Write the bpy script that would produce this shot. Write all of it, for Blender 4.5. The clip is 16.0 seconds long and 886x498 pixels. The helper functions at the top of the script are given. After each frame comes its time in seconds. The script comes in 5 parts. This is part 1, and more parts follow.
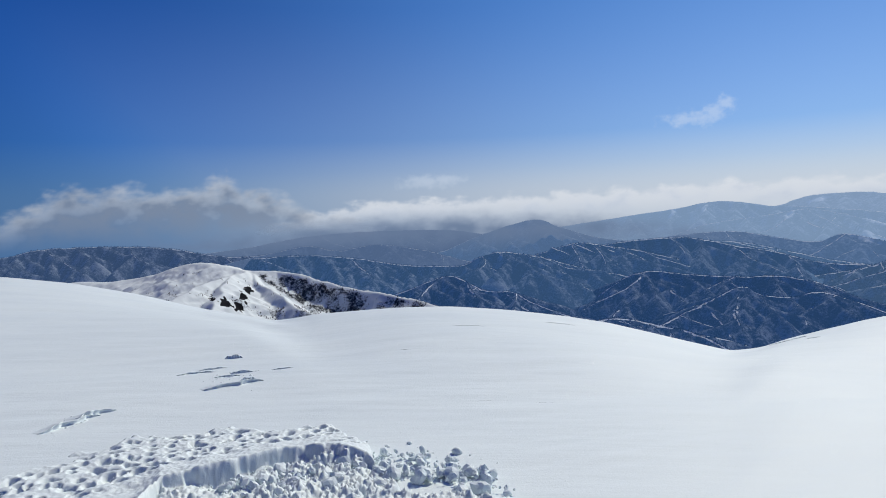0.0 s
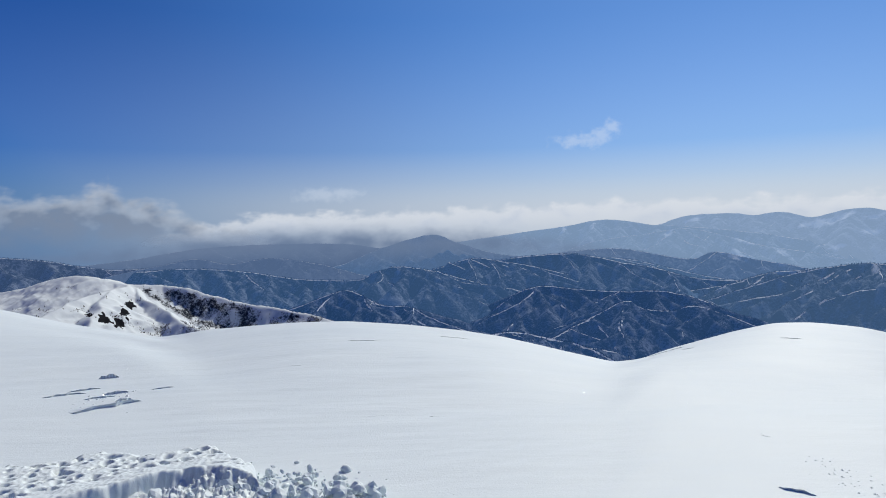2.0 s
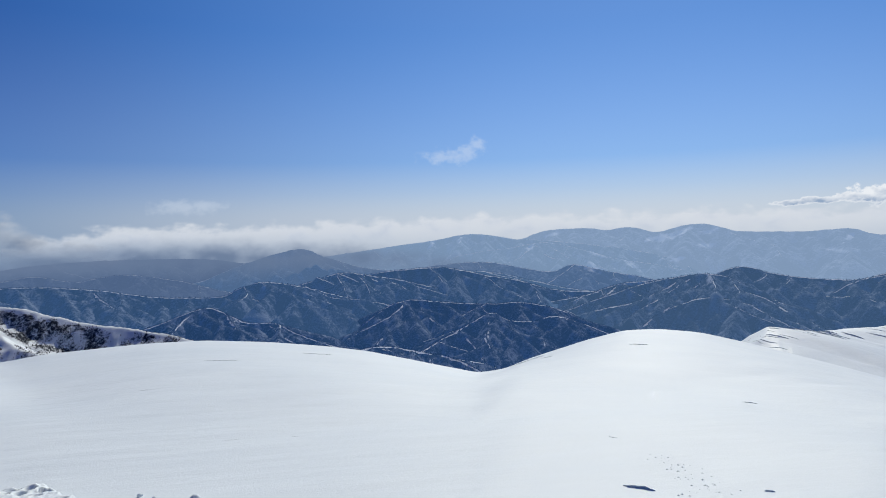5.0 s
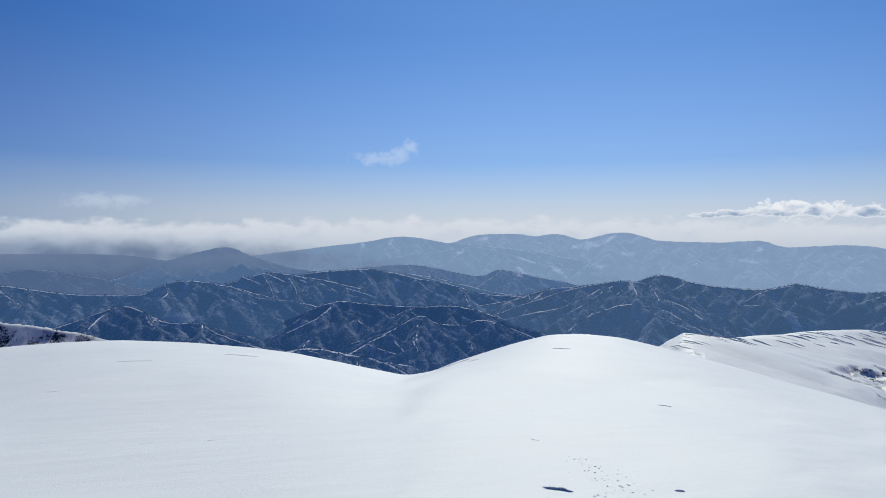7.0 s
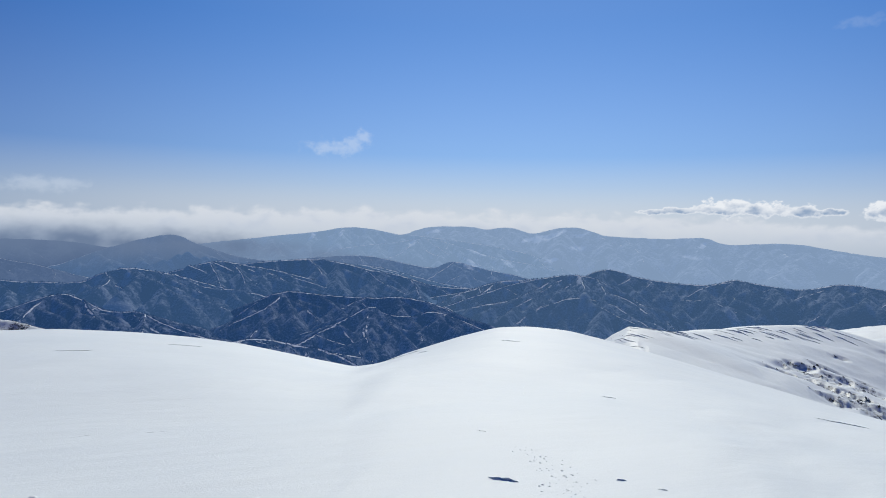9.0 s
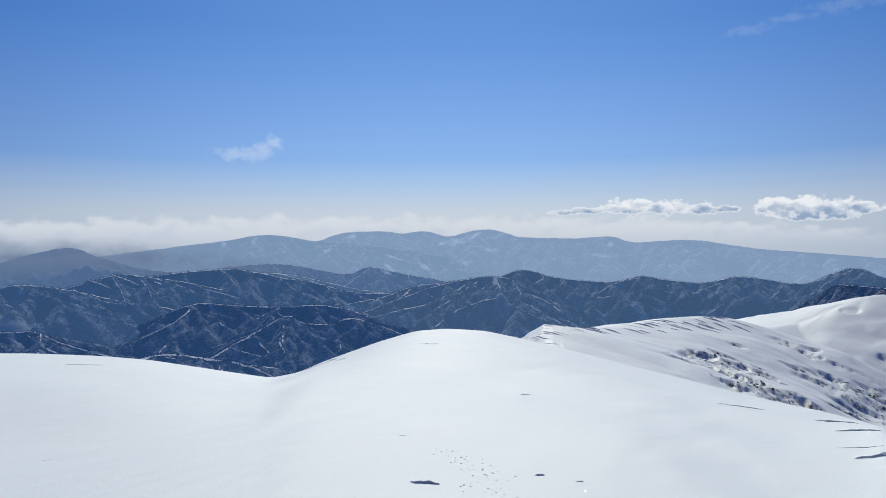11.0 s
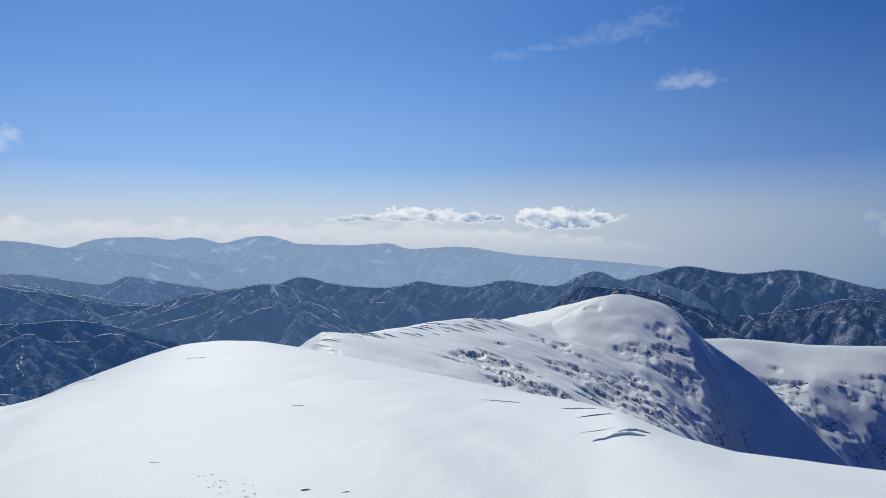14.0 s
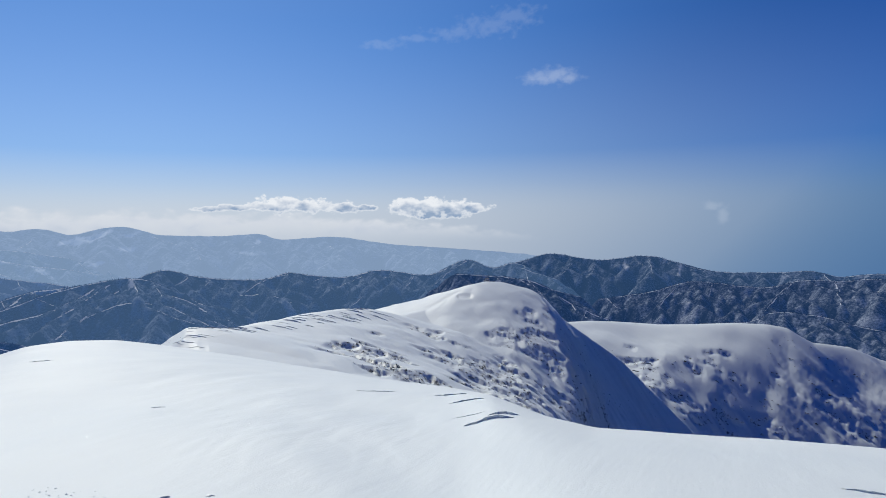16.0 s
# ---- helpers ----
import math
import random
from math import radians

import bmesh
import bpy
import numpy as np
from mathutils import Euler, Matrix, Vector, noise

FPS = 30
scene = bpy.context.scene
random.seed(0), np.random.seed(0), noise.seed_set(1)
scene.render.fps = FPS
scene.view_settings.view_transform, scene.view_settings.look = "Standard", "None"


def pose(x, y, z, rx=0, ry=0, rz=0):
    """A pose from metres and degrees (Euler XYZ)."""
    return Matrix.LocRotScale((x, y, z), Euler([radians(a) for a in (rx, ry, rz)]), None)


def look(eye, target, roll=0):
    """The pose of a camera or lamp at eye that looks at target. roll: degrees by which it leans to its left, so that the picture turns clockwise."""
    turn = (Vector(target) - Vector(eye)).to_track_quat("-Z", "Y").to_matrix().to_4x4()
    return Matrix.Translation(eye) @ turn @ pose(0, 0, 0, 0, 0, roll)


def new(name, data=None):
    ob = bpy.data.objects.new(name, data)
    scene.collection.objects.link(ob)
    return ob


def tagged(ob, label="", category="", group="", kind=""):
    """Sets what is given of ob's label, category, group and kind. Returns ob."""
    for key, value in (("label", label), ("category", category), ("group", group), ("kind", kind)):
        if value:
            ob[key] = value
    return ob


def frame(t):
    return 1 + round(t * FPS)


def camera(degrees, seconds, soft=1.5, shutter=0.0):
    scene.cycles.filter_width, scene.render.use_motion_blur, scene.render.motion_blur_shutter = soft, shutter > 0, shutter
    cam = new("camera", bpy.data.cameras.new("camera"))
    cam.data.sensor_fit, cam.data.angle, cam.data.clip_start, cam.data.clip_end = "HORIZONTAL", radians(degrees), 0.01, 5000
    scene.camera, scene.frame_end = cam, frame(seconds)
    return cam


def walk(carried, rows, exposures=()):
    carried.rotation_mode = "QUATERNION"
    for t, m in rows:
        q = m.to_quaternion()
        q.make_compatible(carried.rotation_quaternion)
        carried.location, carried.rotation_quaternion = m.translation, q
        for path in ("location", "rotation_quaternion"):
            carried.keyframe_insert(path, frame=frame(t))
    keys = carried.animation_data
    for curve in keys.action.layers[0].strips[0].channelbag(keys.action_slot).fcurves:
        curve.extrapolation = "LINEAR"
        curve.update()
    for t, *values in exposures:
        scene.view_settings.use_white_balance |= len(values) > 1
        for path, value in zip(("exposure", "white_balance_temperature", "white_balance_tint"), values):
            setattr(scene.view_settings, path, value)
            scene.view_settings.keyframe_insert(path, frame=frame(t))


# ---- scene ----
# Camera: a hand-held pan to the right on a snowy summit.
cam = camera(67.2, 16.0, soft=0.9)
ROWS = [
    (0.0, 0.000, 0.000, 1.600, 87.500, 2.198, -0.048),
    (0.5, 0.005, 0.001, 1.599, 88.744, 1.718, -1.085),
    (1.0, 0.010, 0.003, 1.598, 88.835, 1.646, -2.790),
    (1.5, 0.027, 0.004, 1.597, 88.459, 1.797, -5.091),
    (2.0, 0.045, 0.005, 1.596, 88.472, 1.364, -8.815),
    (2.5, 0.062, 0.006, 1.595, 89.891, 1.101, -11.191),
    (3.0, 0.080, 0.007, 1.594, 90.382, 1.091, -13.401),
    (3.2, 0.085, 0.008, 1.594, 90.309, 1.252, -13.610),
    (5.5, 0.130, 0.014, 1.590, 89.482, 0.965, -22.069),
    (6.0, 0.137, 0.015, 1.589, 89.835, 0.427, -23.603),
    (6.5, 0.143, 0.016, 1.588, 89.987, 0.300, -24.823),
    (7.0, 0.150, 0.018, 1.587, 89.585, -0.055, -25.972),
    (7.5, 0.153, 0.019, 1.586, 89.563, 0.062, -25.519),
    (8.0, 0.157, 0.020, 1.585, 89.271, -0.251, -26.431),
    (8.5, 0.160, 0.021, 1.584, 89.020, -0.757, -28.740),
    (8.7, 0.160, 0.022, 1.584, 88.944, -0.974, -29.312),
    (11.0, 0.180, 0.028, 1.579, 89.333, 0.467, -37.297),
    (11.5, 0.190, 0.029, 1.578, 88.480, 0.184, -40.230),
    (12.0, 0.210, 0.030, 1.578, 87.299, -1.130, -44.247),
    (12.5, 0.260, 0.031, 1.577, 87.955, -1.005, -45.633),
    (13.0, 0.300, 0.033, 1.576, 89.093, 0.981, -50.032),
    (13.5, 0.323, 0.034, 1.575, 89.287, 0.641, -53.423),
    (14.0, 0.345, 0.035, 1.574, 89.761, 0.446, -56.084),
    (14.5, 0.362, 0.036, 1.573, 89.559, 0.959, -57.771),
    (15.0, 0.380, 0.037, 1.572, 89.676, 1.084, -61.070),
    (15.5, 0.397, 0.039, 1.571, 89.347, 1.251, -63.584),
    (16.0, 0.415, 0.040, 1.570, 88.751, 0.905, -66.893),
]
walk(cam, [(t, pose(x, y, z, rx, ry, rz)) for t, x, y, z, rx, ry, rz in ROWS])
EYE = 1.6

# ---- sky, sun and exposure ----
SUN_AZ, SUN_EL = 38.0, 42.0
scene.view_settings.exposure = 0.0
world = bpy.data.worlds.new("winter_sky")
scene.world = world
world.use_nodes = True
wn, wl = world.node_tree.nodes, world.node_tree.links
wn.clear()
sky = wn.new("ShaderNodeTexSky")
sky.sky_type = "NISHITA"
sky.sun_disc = False
sky.sun_elevation, sky.sun_rotation = radians(SUN_EL), radians(SUN_AZ)
sky.altitude, sky.air_density, sky.dust_density, sky.ozone_density = 1500, 1.0, 0.3, 3.0
back = wn.new("ShaderNodeBackground")
back.inputs["Strength"].default_value = 0.1
wout = wn.new("ShaderNodeOutputWorld")
sun_dir = Vector((math.sin(radians(SUN_AZ)) * math.cos(radians(SUN_EL)), math.cos(radians(SUN_AZ)) * math.cos(radians(SUN_EL)), math.sin(radians(SUN_EL))))
# the clear blue deepens away from the sun; a pale haze lies along the horizon
way = wn.new("ShaderNodeTexCoord").outputs["Generated"]
unit = wn.new("ShaderNodeVectorMath")
unit.operation = "NORMALIZE"
wl.new(way, unit.inputs[0])
cosine = wn.new("ShaderNodeVectorMath")
cosine.operation = "DOT_PRODUCT"
cosine.inputs[1].default_value = sun_dir
wl.new(unit.outputs[0], cosine.inputs[0])
split = wn.new("ShaderNodeSeparateXYZ")
wl.new(unit.outputs[0], split.inputs[0])


def world_ramp(fac, stops):
    r = wn.new("ShaderNodeValToRGB")
    r.color_ramp.interpolation = "B_SPLINE"
    el = r.color_ramp.elements
    while len(el) < len(stops):
        el.new(0.5)
    for e, (p, c) in zip(el, stops):
        e.position, e.color = p, (*c, 1)
    wl.new(fac, r.inputs[0])
    return r.outputs["Color"]


def world_mix(kind, fac, a, b):
    m = wn.new("ShaderNodeMix")
    m.data_type, m.blend_type = "RGBA", kind
    for sock, v in ((m.inputs[0], fac), (m.inputs[6], a), (m.inputs[7], b)):
        if isinstance(v, float):
            sock.default_value = v
        else:
            wl.new(v, sock)
    return m.outputs[2]


depth_blue = world_ramp(cosine.outputs["Value"], [(0.0, (0.001, 0.12, 0.45)), (0.24, (0.003, 0.15, 0.50)), (0.36, (0.016, 0.235, 0.65)), (0.42, (0.02, 0.26, 0.71)), (0.62, (0.045, 0.275, 0.61)), (0.8, (0.20, 0.525, 0.87)), (0.97, (0.57, 0.77, 0.98))])
clear = world_mix("MULTIPLY", 1.0, sky.outputs[0], depth_blue)
zenith = world_ramp(split.outputs["Z"], [(0.40, (0.5, 0.5, 0.5)), (0.66, (0.03, 0.33, 0.55)), (1.0, (0.01, 0.32, 0.62))])
twice = wn.new("ShaderNodeVectorMath")
twice.operation = "SCALE"
twice.inputs["Scale"].default_value = 2.0
wl.new(zenith, twice.inputs[0])
clear = world_mix("MULTIPLY", 1.0, clear, twice.outputs[0])
haze_colour = world_ramp(cosine.outputs["Value"], [(0.0, (0.012, 0.08, 0.24)), (0.3, (0.085, 0.19, 0.38)), (0.45, (0.16, 0.265, 0.43)), (0.75, (0.67, 0.71, 0.765))])
bright = wn.new("ShaderNodeVectorMath")
bright.operation = "SCALE"
bright.inputs["Scale"].default_value = 1 / 0.1
wl.new(haze_colour, bright.inputs[0])
haze_amount = world_ramp(split.outputs["Z"], [(0.0, (0.97, 0.97, 0.97)), (0.04, (0.95, 0.95, 0.95)), (0.075, (0.62, 0.62, 0.62)), (0.12, (0.26, 0.26, 0.26)), (0.3, (0, 0, 0))])
wl.new(world_mix("MIX", haze_amount, clear, bright.outputs[0]), back.inputs["Color"])
wl.new(back.outputs[0], wout.inputs["Surface"])

sun_data = bpy.data.lights.new("sun", "SUN")
sun_data.energy, sun_data.angle, sun_data.color = 3.65, radians(0.53), (1.0, 0.95, 0.79)
sun = new("sun", sun_data)
sun.matrix_world = look(sun_dir * 300, (0, 0, 0))


# ---- numeric noise ----
def perlin(x, y, seed=0):
    """Gradient noise, about -1 to 1, on numpy arrays."""
    rng = np.random.RandomState(seed)
    perm = rng.permutation(256)
    ang = rng.rand(256) * 2 * np.pi
    gx, gy = np.cos(ang), np.sin(ang)
    xi, yi = np.floor(x).astype(int), np.floor(y).astype(int)
    xf, yf = x - xi, y - yi
    u, v = xf * xf * xf * (xf * (xf * 6 - 15) + 10), yf * yf * yf * (yf * (yf * 6 - 15) + 10)

    def corner(i, j):
        h = perm[(perm[(xi + i) & 255] + yi + j) & 255]
        return gx[h] * (xf - i) + gy[h] * (yf - j)

    a = corner(0, 0) * (1 - u) + corner(1, 0) * u
    b = corner(0, 1) * (1 - u) + corner(1, 1) * u
    return 1.5 * (a * (1 - v) + b * v)


def fbm(x, y, octaves=4, seed=0, gain=0.5):
    total, amp = np.zeros(np.broadcast(x, y).shape), 1.0
    for k in range(octaves):
        total = total + amp * perlin(x * 2 ** k + 17.3 * k, y * 2 ** k - 9.1 * k, seed + k)
        amp *= gain
    return total


def step_up(v, a, b):
    t = np.clip((v - a) / (b - a), 0, 1)
    return t * t * (3 - 2 * t)


def polar(az, el, r):
    """World place at azimuth az (clockwise from +y), elevation el from the eye, r metres out."""
    return np.array((r * math.sin(radians(az)), r * math.cos(radians(az)), EYE + r * math.tan(radians(el))))


# ---- materials ----
def material(name):
    m = bpy.data.materials.new(name)
    m.use_nodes = True
    n, l = m.node_tree.nodes, m.node_tree.links
    return m, n, l, n["Principled BSDF"], n["Material Output"]


def noise_node(n, l, vec, scale, detail=4, rough=0.55):
    t = n.new("ShaderNodeTexNoise")
    t.inputs["Scale"].default_value, t.inputs["Detail"].default_value, t.inputs["Roughness"].default_value = scale, detail, rough
    l.new(vec, t.inputs["Vector"])
    return t.outputs["Fac"]


def ramp_node(n, l, fac, stops):
    r = n.new("ShaderNodeValToRGB")
    el = r.color_ramp.elements
    while len(el) < len(stops):
        el.new(0.5)
    for e, (p, c) in zip(el, stops):
        e.position, e.color = p, (*c, 1)
    l.new(fac, r.inputs[0])
    return r.outputs["Color"]


def maths(n, l, op, a, b, clamp=False):
    m = n.new("ShaderNodeMath")
    m.operation, m.use_clamp = op, clamp
    for k, v in enumerate((a, b)):
        if isinstance(v, (int, float)):
            m.inputs[k].default_value = v
        else:
            l.new(v, m.inputs[k])
    return m.outputs[0]


def mix_colour(n, l, fac, a, b):
    m = n.new("ShaderNodeMix")
    m.data_type = "RGBA"
    for s, v in ((m.inputs[0], fac), (m.inputs[6], a), (m.inputs[7], b)):
        if isinstance(v, tuple):
            s.default_value = (*v, 1)
        elif isinstance(v, (int, float)):
            s.default_value = v
        else:
            l.new(v, s)
    return m.outputs[2]


def snow_material(name, grain=1.0, ripples=1.0):
    """Wind-packed snow: fine grain, faint drift ripples, slightly uneven brightness."""
    m, n, l, p, out = material(name)
    pos = n.new("ShaderNodeTexCoord").outputs["Object"]
    big = noise_node(n, l, pos, 0.35 * grain, 3)
    col = ramp_node(n, l, big, [(0.3, (0.675, 0.745, 0.765)), (0.7, (0.72, 0.785, 0.792))])
    l.new(col, p.inputs["Base Color"])
    p.inputs["Roughness"].default_value = 0.55
    p.inputs["Specular IOR Level"].default_value = 0.25
    stretch = n.new("ShaderNodeMapping")
    stretch.inputs["Rotation"].default_value = (0, 0, radians(15))
    stretch.inputs["Scale"].default_value = (0.5, 2.6, 1)
    l.new(pos, stretch.inputs["Vector"])
    drift = noise_node(n, l, stretch.outputs[0], 1.4 * grain, 5, 0.5)
    fine = noise_node(n, l, pos, 45 * grain, 3, 0.7)
    b1 = n.new("ShaderNodeBump")
    b1.inputs["Strength"].default_value, b1.inputs["Distance"].default_value = 0.26 * ripples, 0.06 / grain
    l.new(drift, b1.inputs["Height"])
    b2 = n.new("ShaderNodeBump")
    b2.inputs["Strength"].default_value, b2.inputs["Distance"].default_value = 0.35, 0.008 / grain
    l.new(fine, b2.inputs["Height"])
    l.new(b1.outputs[0], b2.inputs["Normal"])
    l.new(b2.outputs[0], p.inputs["Normal"])
    return m


def mix_haze_glow(n, l, shader, out, haze_mix, colour):
    """Mixes one even glow into a far material: the haze before it, painted as emission."""
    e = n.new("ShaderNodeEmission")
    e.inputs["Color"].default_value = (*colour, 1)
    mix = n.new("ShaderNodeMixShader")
    mix.inputs[0].default_value = haze_mix
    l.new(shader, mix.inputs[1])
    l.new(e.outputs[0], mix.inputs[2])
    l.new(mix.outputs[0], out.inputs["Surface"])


def forest_material(name, haze_mix, colour, size, bare=0.5):
    """Bare winter woods on snow: grey twigs in streaks down the slope, snow showing through in flecks and clearings;
    haze is painted in as glow.
    """
    m, n, l, p, out = material(name)
    pos = n.new("ShaderNodeTexCoord").outputs["Object"]
    fall = n.new("ShaderNodeAttribute")
    fall.attribute_name = "gully"
    clear_cut = n.new("ShaderNodeAttribute")
    clear_cut.attribute_name = "open"
    patch = noise_node(n, l, pos, 1.0 / (size * 6), 4, 0.6)
    speck = noise_node(n, l, pos, 1.0 / (size * 1.3), 4, 0.75)
    stand = maths(n, l, "ADD", maths(n, l, "MULTIPLY", patch, 0.35), maths(n, l, "MULTIPLY", speck, 0.65))
    stand = maths(n, l, "ADD", stand, maths(n, l, "MULTIPLY", fall.outputs["Fac"], 0.16))
    woods_colour = ramp_node(n, l, stand, [(0.38, (0.010, 0.013, 0.02)), (0.48, (0.05, 0.062, 0.085)), (0.62, (0.29, 0.33, 0.39))])
    snow = maths(n, l, "MULTIPLY", maths(n, l, "SUBTRACT", stand, 0.80 - 0.3 * bare), 7.0, True)
    snow = maths(n, l, "MAXIMUM", snow, maths(n, l, "MULTIPLY", clear_cut.outputs["Fac"], 1.0, True))
    l.new(mix_colour(n, l, snow, woods_colour, (0.76, 0.79, 0.82)), p.inputs["Base Color"])
    p.inputs["Roughness"].default_value = 0.9
    p.inputs["Specular IOR Level"].default_value = 0.0
    bump = n.new("ShaderNodeBump")
    bump.inputs["Strength"].default_value, bump.inputs["Distance"].default_value = 0.5, size * 0.5
    l.new(speck, bump.inputs["Height"])
    l.new(bump.outputs[0], p.inputs["Normal"])
    # haze over the slope is emission, not scattered light
    if haze_mix > 0:
        mix_haze_glow(n, l, p.outputs[0], out, haze_mix, colour)
    return m


# ---- mesh helpers ----
def grid_mesh(name, X, Y, Z, keep=None, attrs=None, smooth=True):
    """A sheet from 2D arrays of places; keep drops whole cells."""
    h, w = X.shape
    idx = np.arange(h * w).reshape(h, w)
    quads = np.stack([idx[:-1, :-1], idx[:-1, 1:], idx[1:, 1:], idx[1:, :-1]], -1)
    quads = quads[keep] if keep is not None else quads.reshape(-1, 4)
    used = np.unique(quads)
    remap = np.full(h * w, -1)
    remap[used] = np.arange(len(used))
    co = np.stack([X.ravel(), Y.ravel(), Z.ravel()], 1)[used]
    return raw_mesh(name, co, remap[quads], {k: v.ravel()[used] for k, v in (attrs or {}).items()}, smooth)


def raw_mesh(name, co, faces, attrs=None, smooth=False):
    me = bpy.data.meshes.new(name)
    k = faces.shape[1]
    me.vertices.add(len(co))
    me.vertices.foreach_set("co", np.asarray(co, dtype=np.float32).ravel())
    me.loops.add(faces.size)
    me.loops.foreach_set("vertex_index", faces.astype(np.int32).ravel())
    me.polygons.add(len(faces))
    me.polygons.foreach_set("loop_start", np.arange(0, faces.size, k, dtype=np.int32))
    me.polygons.foreach_set("use_smooth", np.full(len(faces), smooth))
    for key, v in (attrs or {}).items():
        me.attributes.new(key, "FLOAT", "POINT").data.foreach_set("value", np.asarray(v, dtype=np.float32))
    me.update(calc_edges=True)
    me.validate()
    return me


def put(name, me, mat, label="", category="", group="", kind=""):
    ob = new(name, me)
    me.materials.append(mat)
    return tagged(ob, label, category, group, kind)


def tree_mesh(name, X, Y, Z, weight, count, height, seed):
    """Many small bare trees: tapered three-sided crowns of uneven height on the given slope."""
    rng = np.random.RandomState(seed)
    p = weight.ravel() / weight.sum()
    pick = rng.choice(p.size, count, p=p)
    rows, cols = X.shape
    i, j = np.clip(pick // cols, 0, rows - 2), np.clip(pick % cols, 0, cols - 2)
    fi, fj = rng.rand(count), rng.rand(count)

    def at(F):
        return (F[i, j] * (1 - fi) * (1 - fj) + F[i + 1, j] * fi * (1 - fj) + F[i, j + 1] * (1 - fi) * fj + F[i + 1, j + 1] * fi * fj)

    x, y, z = at(X), at(Y), at(Z)
    h = height * (0.5 + rng.rand(count) * 0.9)
    w = h * (0.16 + 0.14 * rng.rand(count))
    a = rng.rand(count) * 6.28
    co = np.empty((count, 4, 3))
    for k in range(3):
        co[:, k, 0], co[:, k, 1] = x + w * np.cos(a + 2.094 * k), y + w * np.sin(a + 2.094 * k)
        co[:, k, 2] = z + 0.12 * h * (k - 1)
    co[:, 3, 0], co[:, 3, 1], co[:, 3, 2] = x + 0.15 * w * np.cos(a), y + 0.15 * w * np.sin(a), z + h
    base = np.arange(count)[:, None, None] * 4
    faces = (base + np.array([[0, 1, 3], [1, 2, 3], [2, 0, 3]])).reshape(-1, 3)
    return raw_mesh(name, co.reshape(-1, 3), faces)


def segments_height(X, Y, segs, side, reach=None):
    """Height of a ridge net: the highest of all lines, each falling off sideways; and nearness to a line.
    X, Y lie on a polar grid; a line with a reach is only worked out over its neighbourhood."""
    Z = np.full(X.shape, -1e9)
    D = np.full(X.shape, 1e9)
    az, rad = np.arctan2(X[0], Y[0]), np.hypot(X[:, 0], Y[:, 0])
    for a, b, s in segs:
        i0, i1, j0, j1 = 0, X.shape[0], 0, X.shape[1]
        if reach is not None and s != 1.0:
            ra, rb = math.hypot(a[0], a[1]), math.hypot(b[0], b[1])
            i0, i1 = np.searchsorted(rad, (min(ra, rb) - reach, max(ra, rb) + reach))
            w = reach / max(1.0, min(ra, rb))
            ta, tb = math.atan2(a[0], a[1]), math.atan2(b[0], b[1])
            j0, j1 = np.searchsorted(az, (min(ta, tb) - w, max(ta, tb) + w))
            if i1 <= i0 or j1 <= j0:
                continue
        x, y = X[i0:i1, j0:j1], Y[i0:i1, j0:j1]
        d = b - a
        L2 = d[0] ** 2 + d[1] ** 2 + 1e-9
        t = np.clip(((x - a[0]) * d[0] + (y - a[1]) * d[1]) / L2, 0, 1)
        dist = np.hypot(x - a[0] - t * d[0], y - a[1] - t * d[1])
        z = a[2] + t * d[2] - dist * (side if np.isscalar(side) else side[i0:i1, j0:j1]) * s
        better = z > Z[i0:i1, j0:j1]
        Z[i0:i1, j0:j1] = np.where(better, z, Z[i0:i1, j0:j1])
        D[i0:i1, j0:j1] = np.where(better, dist, D[i0:i1, j0:j1])
    return Z, D


def smooth_line(pts, step):
    """A line through the given places, cut to even steps (Catmull-Rom)."""
    P = np.array([2 * pts[0] - pts[1], *pts, 2 * pts[-1] - pts[-2]])
    out = []
    for k in range(1, len(P) - 2):
        p0, p1, p2, p3 = P[k - 1:k + 3]
        for t in np.linspace(0, 1, max(2, int(np.hypot(*(p2 - p1)[:2]) / step) + 1))[:-1]:
            out.append(0.5 * (2 * p1 + (p2 - p0) * t + (2 * p0 - 5 * p1 + 4 * p2 - p3) * t * t + (3 * p1 - p0 - 3 * p2 + p3) * t ** 3))
    return np.array(out + [P[-2]])


# ---- the summit snowfield ----
# azimuth, elevation and distance of its rounded brow as it falls away on every side
BROW = [
    (-75, -2.4, 55), (-33.7, -2.84, 55), (-29.2, -3.7, 55), (-24.6, -4.94, 52), (-20.5, -6.3, 48), (-17, -7.2, 42),
    (-14.3, -7.85, 34), (-11, -7.52, 27), (-7.2, -7.4, 25), (-3.4, -7.35, 24), (0.5, -7.46, 24), (5.4, -7.9, 24),
    (10.2, -8.5, 23), (13.9, -9.1, 22), (19.2, -10.33, 21), (23.1, -11.15, 23), (25.4, -10.8, 28), (26.9, -10.15, 31),
    (32.3, -8.4, 34), (35.2, -7.64, 36), (37.9, -7.5, 38), (41, -7.68, 40), (43.6, -8.2, 42), (54, -10.5, 34),
    (61.6, -12.0, 24), (67.4, -12.75, 18), (71.2, -13.3, 13), (75.8, -14.9, 10), (79.8, -15.6, 9), (88.3, -15.55, 9),
    (100.5, -15.05, 9), (120, -13, 12), (150, -8, 30), (190, -4, 50)]


BROW_FINE = np.arange(-180, 180, 0.1)
BROW_WIDTHS = (0.5, 6.0, 20.0, 45.0)


